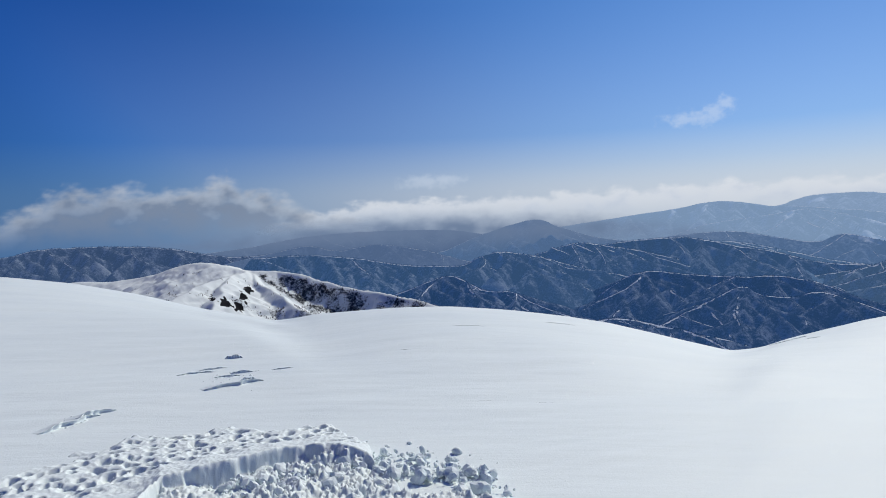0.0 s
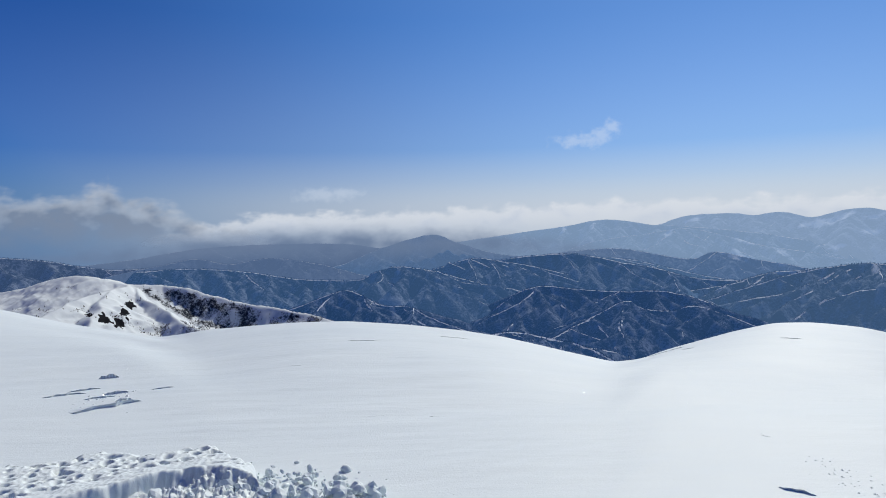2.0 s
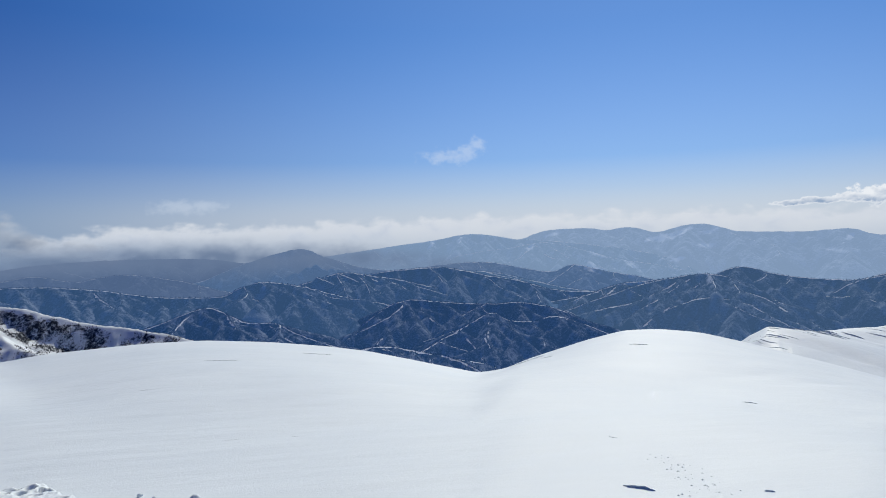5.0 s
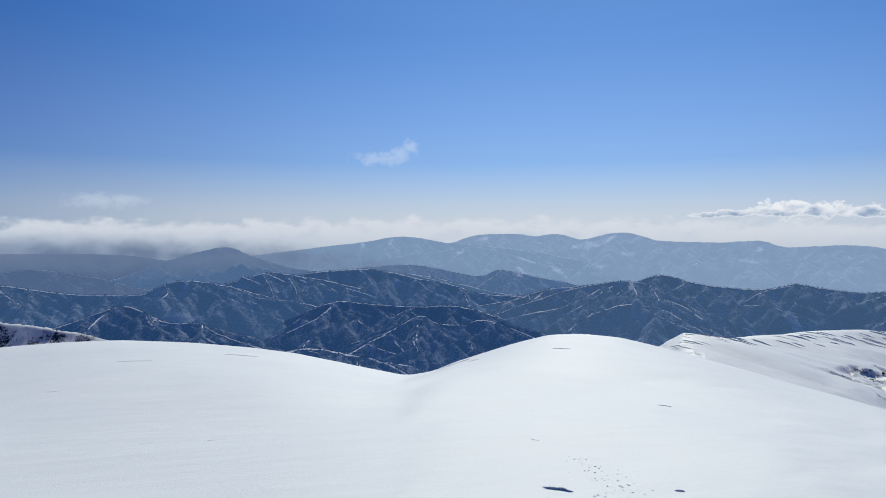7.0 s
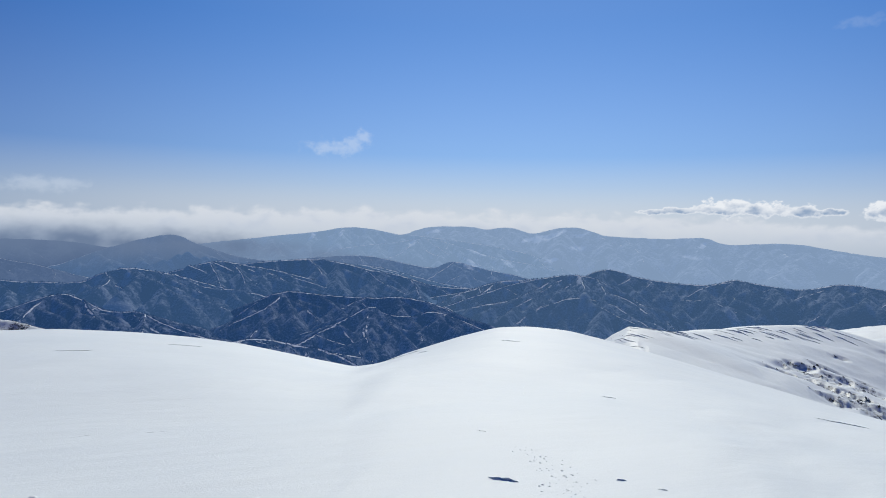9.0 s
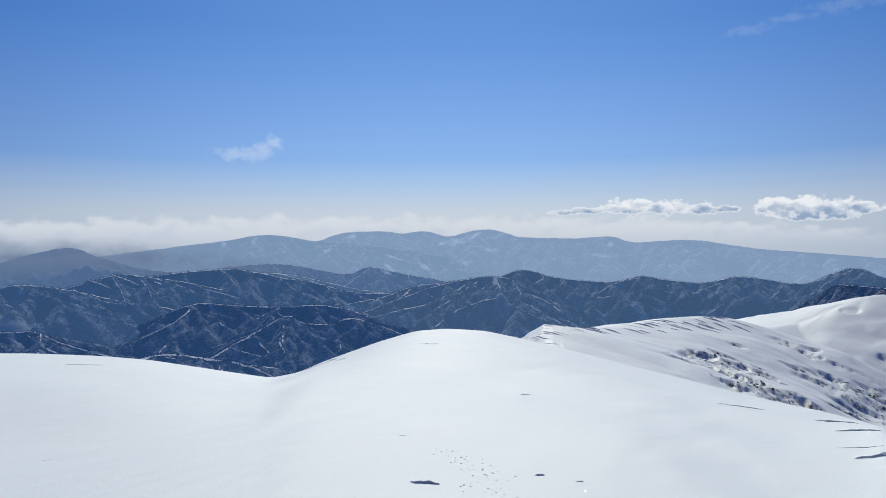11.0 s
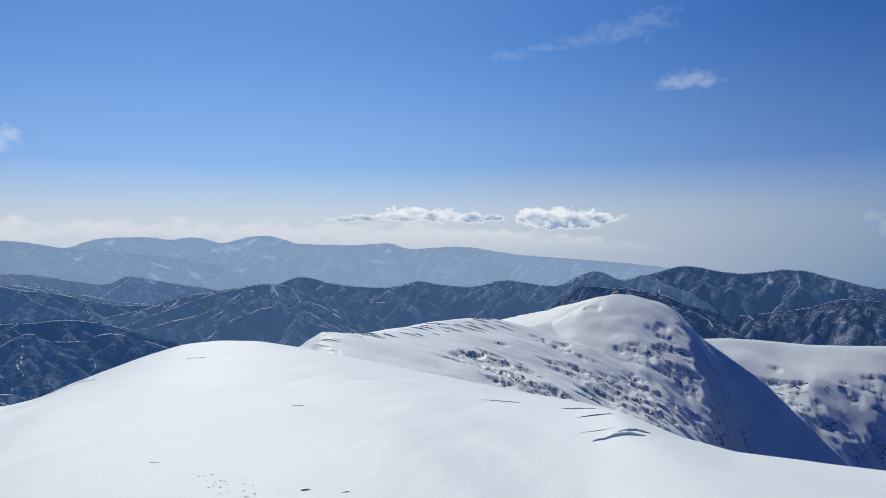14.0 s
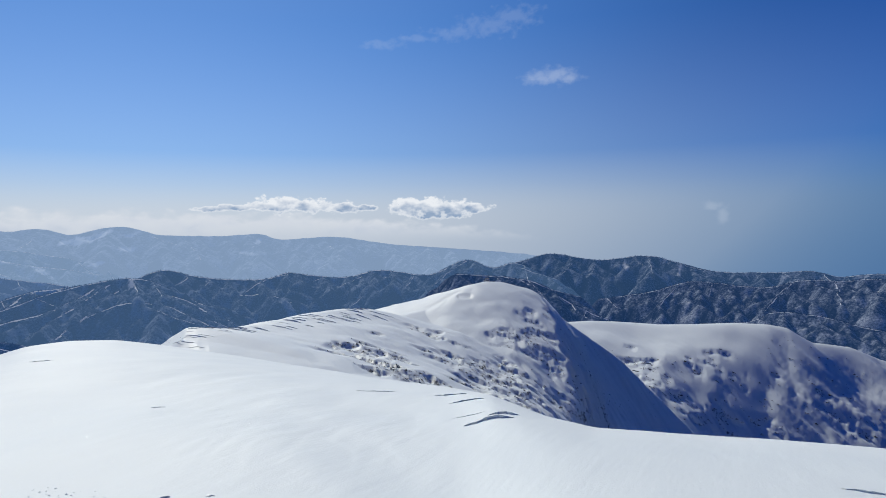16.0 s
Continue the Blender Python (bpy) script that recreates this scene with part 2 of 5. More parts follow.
def brow_tables():
    """The brow's slope and distance round the compass, at four degrees of smoothness."""
    A = np.array([b[0] for b in BROW], float)
    tables = []
    for width in BROW_WIDTHS:
        w = int(width * 30)
        k = np.exp(-0.5 * (np.arange(-w, w + 1) * 0.1 / width) ** 2)
        k /= k.sum()
        pair = []
        for v in (np.tan(np.radians([b[1] for b in BROW])), np.log([b[2] for b in BROW])):
            f = np.interp(BROW_FINE, A, v, period=360)
            pair.append(np.convolve(np.concatenate([f[-w:], f, f[:w]]), k, "valid"))
        tables.append(pair)
    return tables


TABLES = brow_tables()


def snow_height(X, Y):
    """The rounded snow summit: sharp in outline at its brow, ever smoother towards the feet."""
    az, r = np.degrees(np.arctan2(X, Y)), np.hypot(X, Y)
    sharp_r = np.exp(np.interp(az, BROW_FINE, TABLES[0][1], period=360))
    zs = []
    for tan_t, log_t in TABLES:
        tan_e, rs = np.interp(az, BROW_FINE, tan_t, period=360), np.exp(np.interp(az, BROW_FINE, log_t, period=360))
        b = -EYE / rs ** 2
        a = tan_e + 2 * EYE / rs
        r1 = np.maximum(rs * 1.3, (-0.62 - a) / (2 * b))
        rr = np.minimum(r, r1)
        zs.append(a * rr + b * rr ** 2 + (r - rr) * (a + 2 * b * r1))
    level = np.clip(np.log(0.8 * sharp_r / np.maximum(r, 0.01)) / math.log(1.6), 0, 2.999)
    k = level.astype(int)
    f = level - k
    f = f * f * (3 - 2 * f)
    zs = np.array(zs)
    z = np.take_along_axis(zs, k[None], 0)[0] * (1 - f) + np.take_along_axis(zs, k[None] + 1, 0)[0] * f
    # low wind drifts, fading close to the feet and towards the brow
    soft = np.clip((r - 2.5) / 5, 0, 1) * np.clip(1.4 - r / sharp_r, 0.12, 1)
    u, v = X * 0.94 + Y * 0.34, -X * 0.34 + Y * 0.94
    drift = fbm(u * 0.12 + 3, v * 0.42, 3, 5) + 0.35 * fbm(u * 0.35, v * 1.5 + 8, 3, 6)
    # patches of wind ripples, gentle to windward and steep to lee
    w = (v + 0.16 * u * fbm(X * 0.2, Y * 0.2, 2, 8)) / 0.42 + 1.1 * fbm(u * 0.3, v * 0.9, 2, 9)
    s = w - np.floor(w)
    where = np.maximum(0.7 * np.clip(4 * fbm(X * 0.22 + 2, Y * 0.22, 2, 12) - 0.3, 0, 1), np.exp(-((X - 1.3) ** 2 + (Y - 5.2) ** 2) / 4.5))
    wave = np.minimum(s, (1 - s) * 3.0) * where * np.clip((r - 3) / 2, 0, 1) * np.clip((16 - r) / 6, 0, 1)
    return z + soft * 0.03 * drift + 0.008 * wave


snow = snow_material("wind_packed_snow")
az_line = np.concatenate([np.arange(-42, 106, 0.3), np.linspace(106, 318, 72)])
r_line = np.concatenate([[0.02], np.geomspace(0.5, 75, 400), np.geomspace(78, 700, 40)])
AZ, RR = np.meshgrid(np.radians(az_line), r_line)
X, Y = RR * np.sin(AZ), RR * np.cos(AZ)
Z = snow_height(X, Y)
def darken_lower_ground(m):
    """Gives the unseen slopes below the open summit a dark woods colour, to cut light bounced by snow."""
    n, l = m.node_tree.nodes, m.node_tree.links
    p = n["Principled BSDF"]
    base = p.inputs["Base Color"].links[0].from_socket
    att = n.new("ShaderNodeAttribute")
    att.attribute_name = "woods"
    twigs = ramp_node(n, l, noise_node(n, l, n.new("ShaderNodeTexCoord").outputs["Object"], 0.3, 4, 0.7), [(0.35, (0.03, 0.03, 0.032)), (0.7, (0.2, 0.2, 0.2))])
    l.new(mix_colour(n, l, att.outputs["Fac"], base, twigs), p.inputs["Base Color"])


darken_lower_ground(snow)
# the darkened part lies out of view; it only weakens bounce onto the ridges
put("ground", grid_mesh("ground", X, Y, Z, attrs={"woods": step_up(RR, 62, 95)}), snow, "smooth wind-packed white snow covering the rounded summit", "snowfield", kind="structure")


# ---- snowy ridge and slopes close by ----
def crest_points(rows):
    return [polar(*row) for row in rows]


def line_segments(line, s=1.0):
    return [(line[k], line[k + 1], s) for k in range(len(line) - 1)]


def patch(az0, az1, step, r0, r1, rows):
    A, R = np.meshgrid(np.radians(np.arange(az0, az1 + step / 2, step)), np.geomspace(r0, r1, rows))
    return R * np.sin(A), R * np.cos(A)


def shrub_scarps(X, Y, spots, size, bearing, seed):
    """Shrubs that the wind has packed with snow: each leaves a steep ragged scarp on its lee side, with a scour that fills again below. Depth, and the bare scarp faces."""
    rng = np.random.RandomState(seed)
    H, lee = np.zeros(X.shape), np.zeros(X.shape)
    az, rad = np.arctan2(X[0], Y[0]), np.hypot(X[:, 0], Y[:, 0])
    for x, y in spots:
        k = size * (0.35 + 0.95 * rng.rand() ** 1.7)
        a, b, h = k * rng.uniform(0.8, 1.2), k * rng.uniform(1.0, 2.8), k * rng.uniform(0.5, 0.85)
        t = radians(bearing + rng.randn() * 9)
        r, w = math.hypot(x, y), max(5 * a, 1.3 * b)
        i0, i1 = np.searchsorted(rad, (r - w, r + w))
        j0, j1 = np.searchsorted(az, (math.atan2(x, y) - w / r, math.atan2(x, y) + w / r))
        dx, dy = X[i0:i1, j0:j1] - x, Y[i0:i1, j0:j1] - y
        u, v = (dx * math.sin(t) + dy * math.cos(t)) / a, (dx * math.cos(t) - dy * math.sin(t)) / b
        u = u + 0.45 * fbm(dx / k * 1.1 + x, dy / k * 1.1, 3, seed)
        ends = np.clip(1 - v * v, 0, 1)
        f = np.where(u > -0.25, np.clip((0.22 - u) / 0.47, 0, 1), np.clip(1 + (u + 0.25) / 4.5, 0, 1) ** 2)
        H[i0:i1, j0:j1] = np.minimum(H[i0:i1, j0:j1], -h * f * ends)
        face = np.clip(1.4 - np.abs(u + 0.05) / 0.3, 0, 1) * np.clip(1.2 - v * v, 0, 1)
        lee[i0:i1, j0:j1] = np.maximum(lee[i0:i1, j0:j1], face)
    return H, np.clip(lee, 0, 1)


def snow_ridge(name, crest, az0, az1, step, r0, r1, rows, sides, mat, label, seed, shrubs, lean=0.0, sharp=True, scoop=None):
    """A snow ridge along its crest line; sides: slope of the flanks along the crest, by azimuth; shrubs: count, size, from az, to az, bare belt under the peak."""
    size = crest[len(crest) // 2][2]
    line = smooth_line(crest_points(crest), size * 0.03)
    segs = line_segments(line)
    X, Y = patch(az0, az1, step, r0, r1, rows)
    wx = X + 0.012 * size * fbm(X / (0.2 * size), Y / (0.2 * size), 3, seed)
    wy = Y + 0.012 * size * fbm(X / (0.2 * size) + 50, Y / (0.2 * size), 3, seed + 3)
    D = segments_height(wx, wy, segs, 12.0)[1]
    az, R = np.degrees(np.arctan2(X, Y)), np.hypot(X, Y)
    streak = fbm((X * 0.57 + Y * 0.82) / (0.06 * size), (X * 0.82 - Y * 0.57) / (0.012 * size), 3, seed + 2)
    slope = np.interp(az - lean * np.minimum(D, 0.35 * size) + 0.5 * streak * np.clip(D / (0.05 * size), 0, 1), [q[0] for q in sides], [q[1] for q in sides])
    Z = segments_height(wx, wy, segs, slope)[0]
    w = 0.008 * size
    away = np.clip(D / (0.1 * size), 0, 1)
    Z = Z - 0.3 * (np.sqrt(D * D + w * w) - D)
    brow_w = 0.035 * size
    Z += (np.minimum(slope, 0.5) - 0.22) * brow_w * (np.clip(1.6 - slope, 0, 1) if sharp else 1.0) * (1 - np.exp(-D / brow_w))
    Z += away * 0.004 * size * fbm(X / (0.09 * size), Y / (0.09 * size), 3, seed + 9) + away * 0.0045 * size * streak * np.clip((slope - 0.35) / 0.4, 0.12, 1)
    rim = np.interp(az, [q[0] for q in crest], [q[2] for q in crest])
    rise = (Z - EYE) / R
    facing = (R < rim) & (rise > np.interp(az, BROW_FINE, TABLES[0][0]) - 0.02)
    count, big, from_az, to_az, clear = shrubs
    clump = np.clip(0.5 + 1.6 * fbm(X / (0.075 * size), Y / (0.075 * size), 2, seed + 20), 0.02, 1.5)
    fade = step_up(az, from_az, from_az + 6) * (1 - 0.9 * step_up(az, to_az - 6, to_az))
    p = (facing * clump * fade * np.clip(D / (0.1 * size) - 0.7 - clear * step_up(az, 62, 69), 0.0, 1) * R ** 1.3).ravel()
    pick = np.random.RandomState(seed + 1).choice(p.size, count, replace=False, p=p / p.sum())
    spots = np.stack([X.flat[pick], Y.flat[pick]], 1)
    hill, lee = shrub_scarps(X, Y, spots, big, 72, seed + 4)
    Z += hill
    if scoop is not None:
        sa, se, wide, tall, deep = scoop
        el = np.degrees(np.arctan2(Z - EYE, R))
        Z -= deep * step_up(1.25 - np.hypot((az - sa) / wide, (el - se) / tall), 0, 0.35)
    keep = (Z[:-1, :-1] > -0.75 * size)
    ridge = put(name, grid_mesh(name, X, Y, Z, keep, {"twigs": lee}), mat, label, "mountain")
    return X, Y, Z, lee * facing, ridge


def shrub_snow_material(name, grain):
    """Ridge snow with dark twigs of buried dwarf pine showing through on the mounds."""
    m = snow_material(name, grain, 1.0)
    n, l = m.node_tree.nodes, m.node_tree.links
    p = n["Principled BSDF"]
    base = p.inputs["Base Color"].links[0].from_socket
    pos = n.new("ShaderNodeTexCoord").outputs["Object"]
    att = n.new("ShaderNodeAttribute")
    att.attribute_name = "twigs"
    speck = noise_node(n, l, pos, 3.2 * grain, 3, 0.8)
    amount = maths(n, l, "MULTIPLY", maths(n, l, "SUBTRACT", maths(n, l, "ADD", speck, maths(n, l, "MULTIPLY", att.outputs["Fac"], 0.40)), 0.84), 5.0, True)
    l.new(mix_colour(n, l, amount, base, (0.09, 0.095, 0.10)), p.inputs["Base Color"])
    return m


ridge_snow = shrub_snow_material("ridge_snow", 0.4)
RIDGE = [(40, -9.2, 48), (43.5, -8.3, 62), (45.3, -7.6, 70), (46.3, -6.78, 75), (47.3, -7.0, 79), (48.8, -7.07, 85), (52.2, -6.94, 100), (56.6, -6.26, 118), (59.9, -6.02, 130),
         (63.7, -6.77, 140), (65.6, -6.3, 146), (68.4, -4.65, 155), (70.6, -3.95, 162), (72.8, -4.36, 168), (75.4, -5.8, 176),
         (77.4, -7.5, 186), (80.9, -9.9, 200), (85, -13.5, 215), (90, -18, 230)]
NEAR_RIDGE = snow_ridge("snow_ridge", RIDGE, 36, 96, 0.11, 45, 260, 420, [(40, 0.9), (45.4, 0.85), (47.2, 0.28), (60, 0.28), (66, 0.34), (70, 0.36), (74, 0.5), (76.5, 0.9), (78.5, 1.4), (90, 1.5)], ridge_snow,
           "white snow ridge rising to a rounded peak with dark hummocks", 31, (700, 1.05, 52, 86, 0.3), 0.11, True, (68.7, -5.3, 0.6, 0.2, 0.32))
BACK = [(72, -8.2, 290), (77.6, -7.4, 290), (81.4, -7.34, 300), (85.4, -7.48, 305), (90.5, -7.18, 310), (94, -7.42, 312), (95.9, -8.46, 316),
        (98.1, -8.6, 325), (99.5, -9.22, 330), (105, -10.5, 340), (114, -12.5, 350)]
FAR_RIDGE = snow_ridge("snow_ridge", BACK, 66, 116, 0.11, 140, 420, 300, [(72, 0.30), (86, 0.34), (90, 0.5), (94, 0.72), (98, 0.8), (114, 0.9)], ridge_snow,
           "flat-topped snow ridge dotted with shrubs and blue shade", 47, (380, 1.6, 66, 108, 0.0), -0.03, False)


def shrub_meshes(count):
    """Dwarf pine half buried in snow: short needled sprays in low ragged mats, longer than wide."""
    made = []
    for k in range(count):
        rng = np.random.RandomState(600 + k)
        n = 110
        lobes = rng.rand(3, 2) * (1.5, 0.6) - (0.75, 0.3)
        pick = rng.randint(3, size=n)
        x = lobes[pick, 0] + rng.randn(n) * 0.42
        y = lobes[pick, 1] + rng.randn(n) * 0.20
        z = 0.22 * np.exp(-(y / 0.4) ** 2) * rng.rand(n)
        w, h, t = 0.10 + 0.14 * rng.rand(n), 0.10 + 0.2 * rng.rand(n), rng.rand(n) * 6.28
        co = np.empty((n, 4, 3))
        for q in range(3):
            co[:, q] = np.stack([x + 1.5 * w * np.cos(t + 2.1 * q), y + w * np.sin(t + 2.1 * q), z - 0.12], 1)
        co[:, 3] = np.stack([x - 0.4 * h, y + 0.2 * h * np.cos(t), z + h], 1)
        faces = (np.arange(n)[:, None, None] * 4 + np.array([[0, 1, 3], [1, 2, 3], [2, 0, 3]])).reshape(-1, 3)
        made.append(raw_mesh("dwarf_pine", co.reshape(-1, 3), faces))
    return made


def pine_material():
    m, n, l, p, out = material("dwarf_pine_needles")
    pick = n.new("ShaderNodeNewGeometry").outputs["Random Per Island"]
    l.new(ramp_node(n, l, pick, [(0.0, (0.03, 0.036, 0.04)), (0.45, (0.07, 0.08, 0.085)), (0.6, (0.2, 0.22, 0.24)), (0.8, (0.66, 0.72, 0.75))]), p.inputs["Base Color"])
    p.inputs["Roughness"].default_value = 0.9
    p.inputs["Specular IOR Level"].default_value = 0.02
    return m


def scatter_shrubs(surface, count, size, seed, meshes, label, group, bearing_mid=155):
    """Dwarf pines showing at the lee ends of the drifts that bury them."""
    X, Y, Z, lee = surface[:4]
    rng = np.random.RandomState(seed)
    p = (lee ** 1.5 * np.hypot(X, Y) ** 2).ravel() + 1e-9
    for q in rng.choice(p.size, count, replace=False, p=p / p.sum()):
        ob = new("dwarf_pine", meshes[rng.randint(len(meshes))])
        tagged(ob, label, "shrub", group)
        k = size * (0.35 + 0.9 * rng.rand() ** 2)
        i, j = np.clip(q // X.shape[1], 1, X.shape[0] - 2), np.clip(q % X.shape[1], 1, X.shape[1] - 2)
        du = Vector([f[i, j + 1] - f[i, j - 1] for f in (X, Y, Z)])
        dv = Vector([f[i + 1, j] - f[i - 1, j] for f in (X, Y, Z)])
        up = du.cross(dv).normalized()
        up = up if up.z > 0 else -up
        bearing = radians(bearing_mid + rng.randn() * 15)
        ax = Vector((math.sin(bearing), math.cos(bearing), 0))
        ax = (ax - up * ax.dot(up)).normalized()
        ay = up.cross(ax)
        turn = Matrix((ax, ay, up)).transposed().to_4x4()
        ob.matrix_world = Matrix.Translation((X.flat[q], Y.flat[q], Z.flat[q])) @ turn @ Matrix.Diagonal((k, k * 0.8, k, 1))
        new("snow_cap", SNOW_CAP).parent = ob


def snow_cap_mesh():
    """A ragged pad of snow lying over a shrub."""
    bm = bmesh.new()
    bmesh.ops.create_icosphere(bm, subdivisions=2, radius=1.0)
    for v in bm.verts:
        k = 1 + 0.35 * noise.noise(v.co * 1.7) + 0.2 * noise.noise(v.co * 4.1)
        v.co = Vector((v.co.x * 0.85 * k, v.co.y * 0.34 * k, max(v.co.z, -0.2) * 0.2 * k + 0.16))
    me = bpy.data.meshes.new("snow_cap")
    for f in bm.faces:
        f.smooth = True
    bm.to_mesh(me)
    bm.free()
    me.materials.append(ridge_snow)
    return me


PINES, PINE, SNOW_CAP = shrub_meshes(6), pine_material(), snow_cap_mesh()
for me in PINES:
    me.materials.append(PINE)
scatter_shrubs(NEAR_RIDGE, 150, 0.25, 71, PINES, "dark dwarf pine half buried on the snow ridge", "dwarf pines on the ridge")
scatter_shrubs(FAR_RIDGE, 150, 0.55, 73, PINES, "dark dwarf pine poking through the far snow ridge", "dwarf pines on the far ridge")


def shade_brush(surface, count, size, seed):
    """Low dark brush added on the steep flanks to deepen their shade, thinning out in streaks, with some on the scarps.
    """
    X, Y, Z, cover, ridge = surface
    rise = (Z - EYE) / np.hypot(X, Y)
    seen = (rise >= np.maximum.accumulate(rise, 0) - 1e-5) & (rise > np.interp(np.degrees(np.arctan2(X, Y)), BROW_FINE, TABLES[0][0]))
    gz0, gz1 = np.gradient(Z)
    run0, run1 = np.hypot(np.gradient(X, axis=0), np.gradient(Y, axis=0)), np.hypot(np.gradient(X, axis=1), np.gradient(Y, axis=1))
    steep = np.hypot(gz0 / run0, gz1 / run1)
    along, across = (X * 0.6 + Y * 0.8) / (16 * size), (X * 0.8 - Y * 0.6) / (5 * size)
    streak = np.clip(2.2 * fbm(along, across, 3, seed) - 0.1, 0, 1) ** 2
    # steep flanks weigh in strongly, so the sprays darken the shaded side
    weight = (0.5 * step_up(steep, 0.5, 0.95) * streak + 0.5 * np.clip(cover, 0, 1)) * seen + 1e-9
    rng = np.random.RandomState(seed)
    pick = rng.choice(weight.size, count, p=weight.ravel() / weight.sum())
    P = np.stack([F.flat[pick] for F in (X, Y, Z)], 1) + rng.randn(count, 3) * (0.4 * size, 0.4 * size, 0)
    P[:, 2] = np.minimum(P[:, 2], np.stack([Z.flat[pick]], 1)[:, 0]) - 0.05 * size
    w, a = size * (0.3 + 1.1 * rng.rand(count) ** 3), rng.rand(count) * 6.28
    h = w * (0.3 + 0.5 * rng.rand(count))
    co = np.empty((count, 4, 3))
    for q in range(3):
        u, v = 2.2 * w * np.cos(a + 2.1 * q), 0.8 * w * np.sin(a + 2.1 * q)
        co[:, q] = P + np.stack([0.6 * u + 0.8 * v, 0.8 * u - 0.6 * v, -0.3 * h], 1)
    co[:, 3] = P + np.stack([0 * w, 0 * w, h], 1)
    faces = (np.arange(count)[:, None, None] * 4 + np.array([[0, 1, 3], [1, 2, 3], [2, 0, 3]])).reshape(-1, 3)
    put("shade_brush", raw_mesh("shade_brush", co.reshape(-1, 3), faces), PINE, "low dark brush deepening the shade on steep snow", kind="stuff").parent = ridge


def cairn():
    """A low pile of stones on the peak of the ridge, rimed with snow."""
    rng = random.Random(3)
    i = np.argmin(np.hypot(NEAR_RIDGE[0] - 163 * math.sin(radians(70.7)), NEAR_RIDGE[1] - 163 * math.cos(radians(70.7))))
    top = [f.flat[i] for f in NEAR_RIDGE[:3]]
    root = tagged(new("cairn"), "low stone cairn rimed with snow on the ridge peak", "cairn")
    root.location = top
    m, n, l, p, out = material("rimed_stone")
    l.new(ramp_node(n, l, noise_node(n, l, n.new("ShaderNodeTexCoord").outputs["Object"], 2.5), [(0.4, (0.10, 0.10, 0.105)), (0.62, (0.7, 0.72, 0.76))]), p.inputs["Base Color"])
    for k in range(9):
        bm = bmesh.new()
        bmesh.ops.create_icosphere(bm, subdivisions=2, radius=0.32)
        for v in bm.verts:
            v.co *= 1 + 0.3 * noise.noise(v.co * 3 + Vector((k, 0, 0)))
        me = bpy.data.meshes.new("stone")
        bm.to_mesh(me)
        bm.free()
        me.materials.append(m)
        ob = new("stone", me)
        ob.parent = root
        ring = k < 6
        ob.location = (rng.uniform(-0.9, 0.9) if ring else rng.uniform(-0.3, 0.3), rng.uniform(-0.4, 0.4), 0.15 if ring else 0.6)


shade_brush(NEAR_RIDGE, 900, 0.2, 81)
shade_brush(FAR_RIDGE, 1500, 0.36, 83)
cairn()


def slope_material(name):
    """Open snow slopes with bare woods and a few rocks on the steeper parts."""
    m, n, l, p, out = material(name)
    pos = n.new("ShaderNodeTexCoord").outputs["Object"]
    att = n.new("ShaderNodeAttribute")
    att.attribute_name = "woods"
    rock = n.new("ShaderNodeAttribute")
    rock.attribute_name = "rock"
    speck = noise_node(n, l, pos, 0.45, 4, 0.8)
    amount = maths(n, l, "MULTIPLY", maths(n, l, "SUBTRACT", maths(n, l, "ADD", speck, maths(n, l, "MULTIPLY", att.outputs["Fac"], 0.50)), 0.80), 5.0, True)
    col = mix_colour(n, l, amount, (0.72, 0.775, 0.79), (0.03, 0.036, 0.046))
    crag = maths(n, l, "MULTIPLY", maths(n, l, "SUBTRACT", maths(n, l, "ADD", speck, maths(n, l, "MULTIPLY", rock.outputs["Fac"], 0.9)), 0.85), 12.0, True)
    l.new(mix_colour(n, l, crag, col, (0.016, 0.017, 0.02)), p.inputs["Base Color"])
    p.inputs["Roughness"].default_value = 0.9
    p.inputs["Specular IOR Level"].default_value = 0.02
    bump = n.new("ShaderNodeBump")
    bump.inputs["Strength"].default_value, bump.inputs["Distance"].default_value = 0.3, 1.0
    l.new(noise_node(n, l, pos, 0.12, 5, 0.6), bump.inputs["Height"])
    l.new(bump.outputs[0], p.inputs["Normal"])
    return m


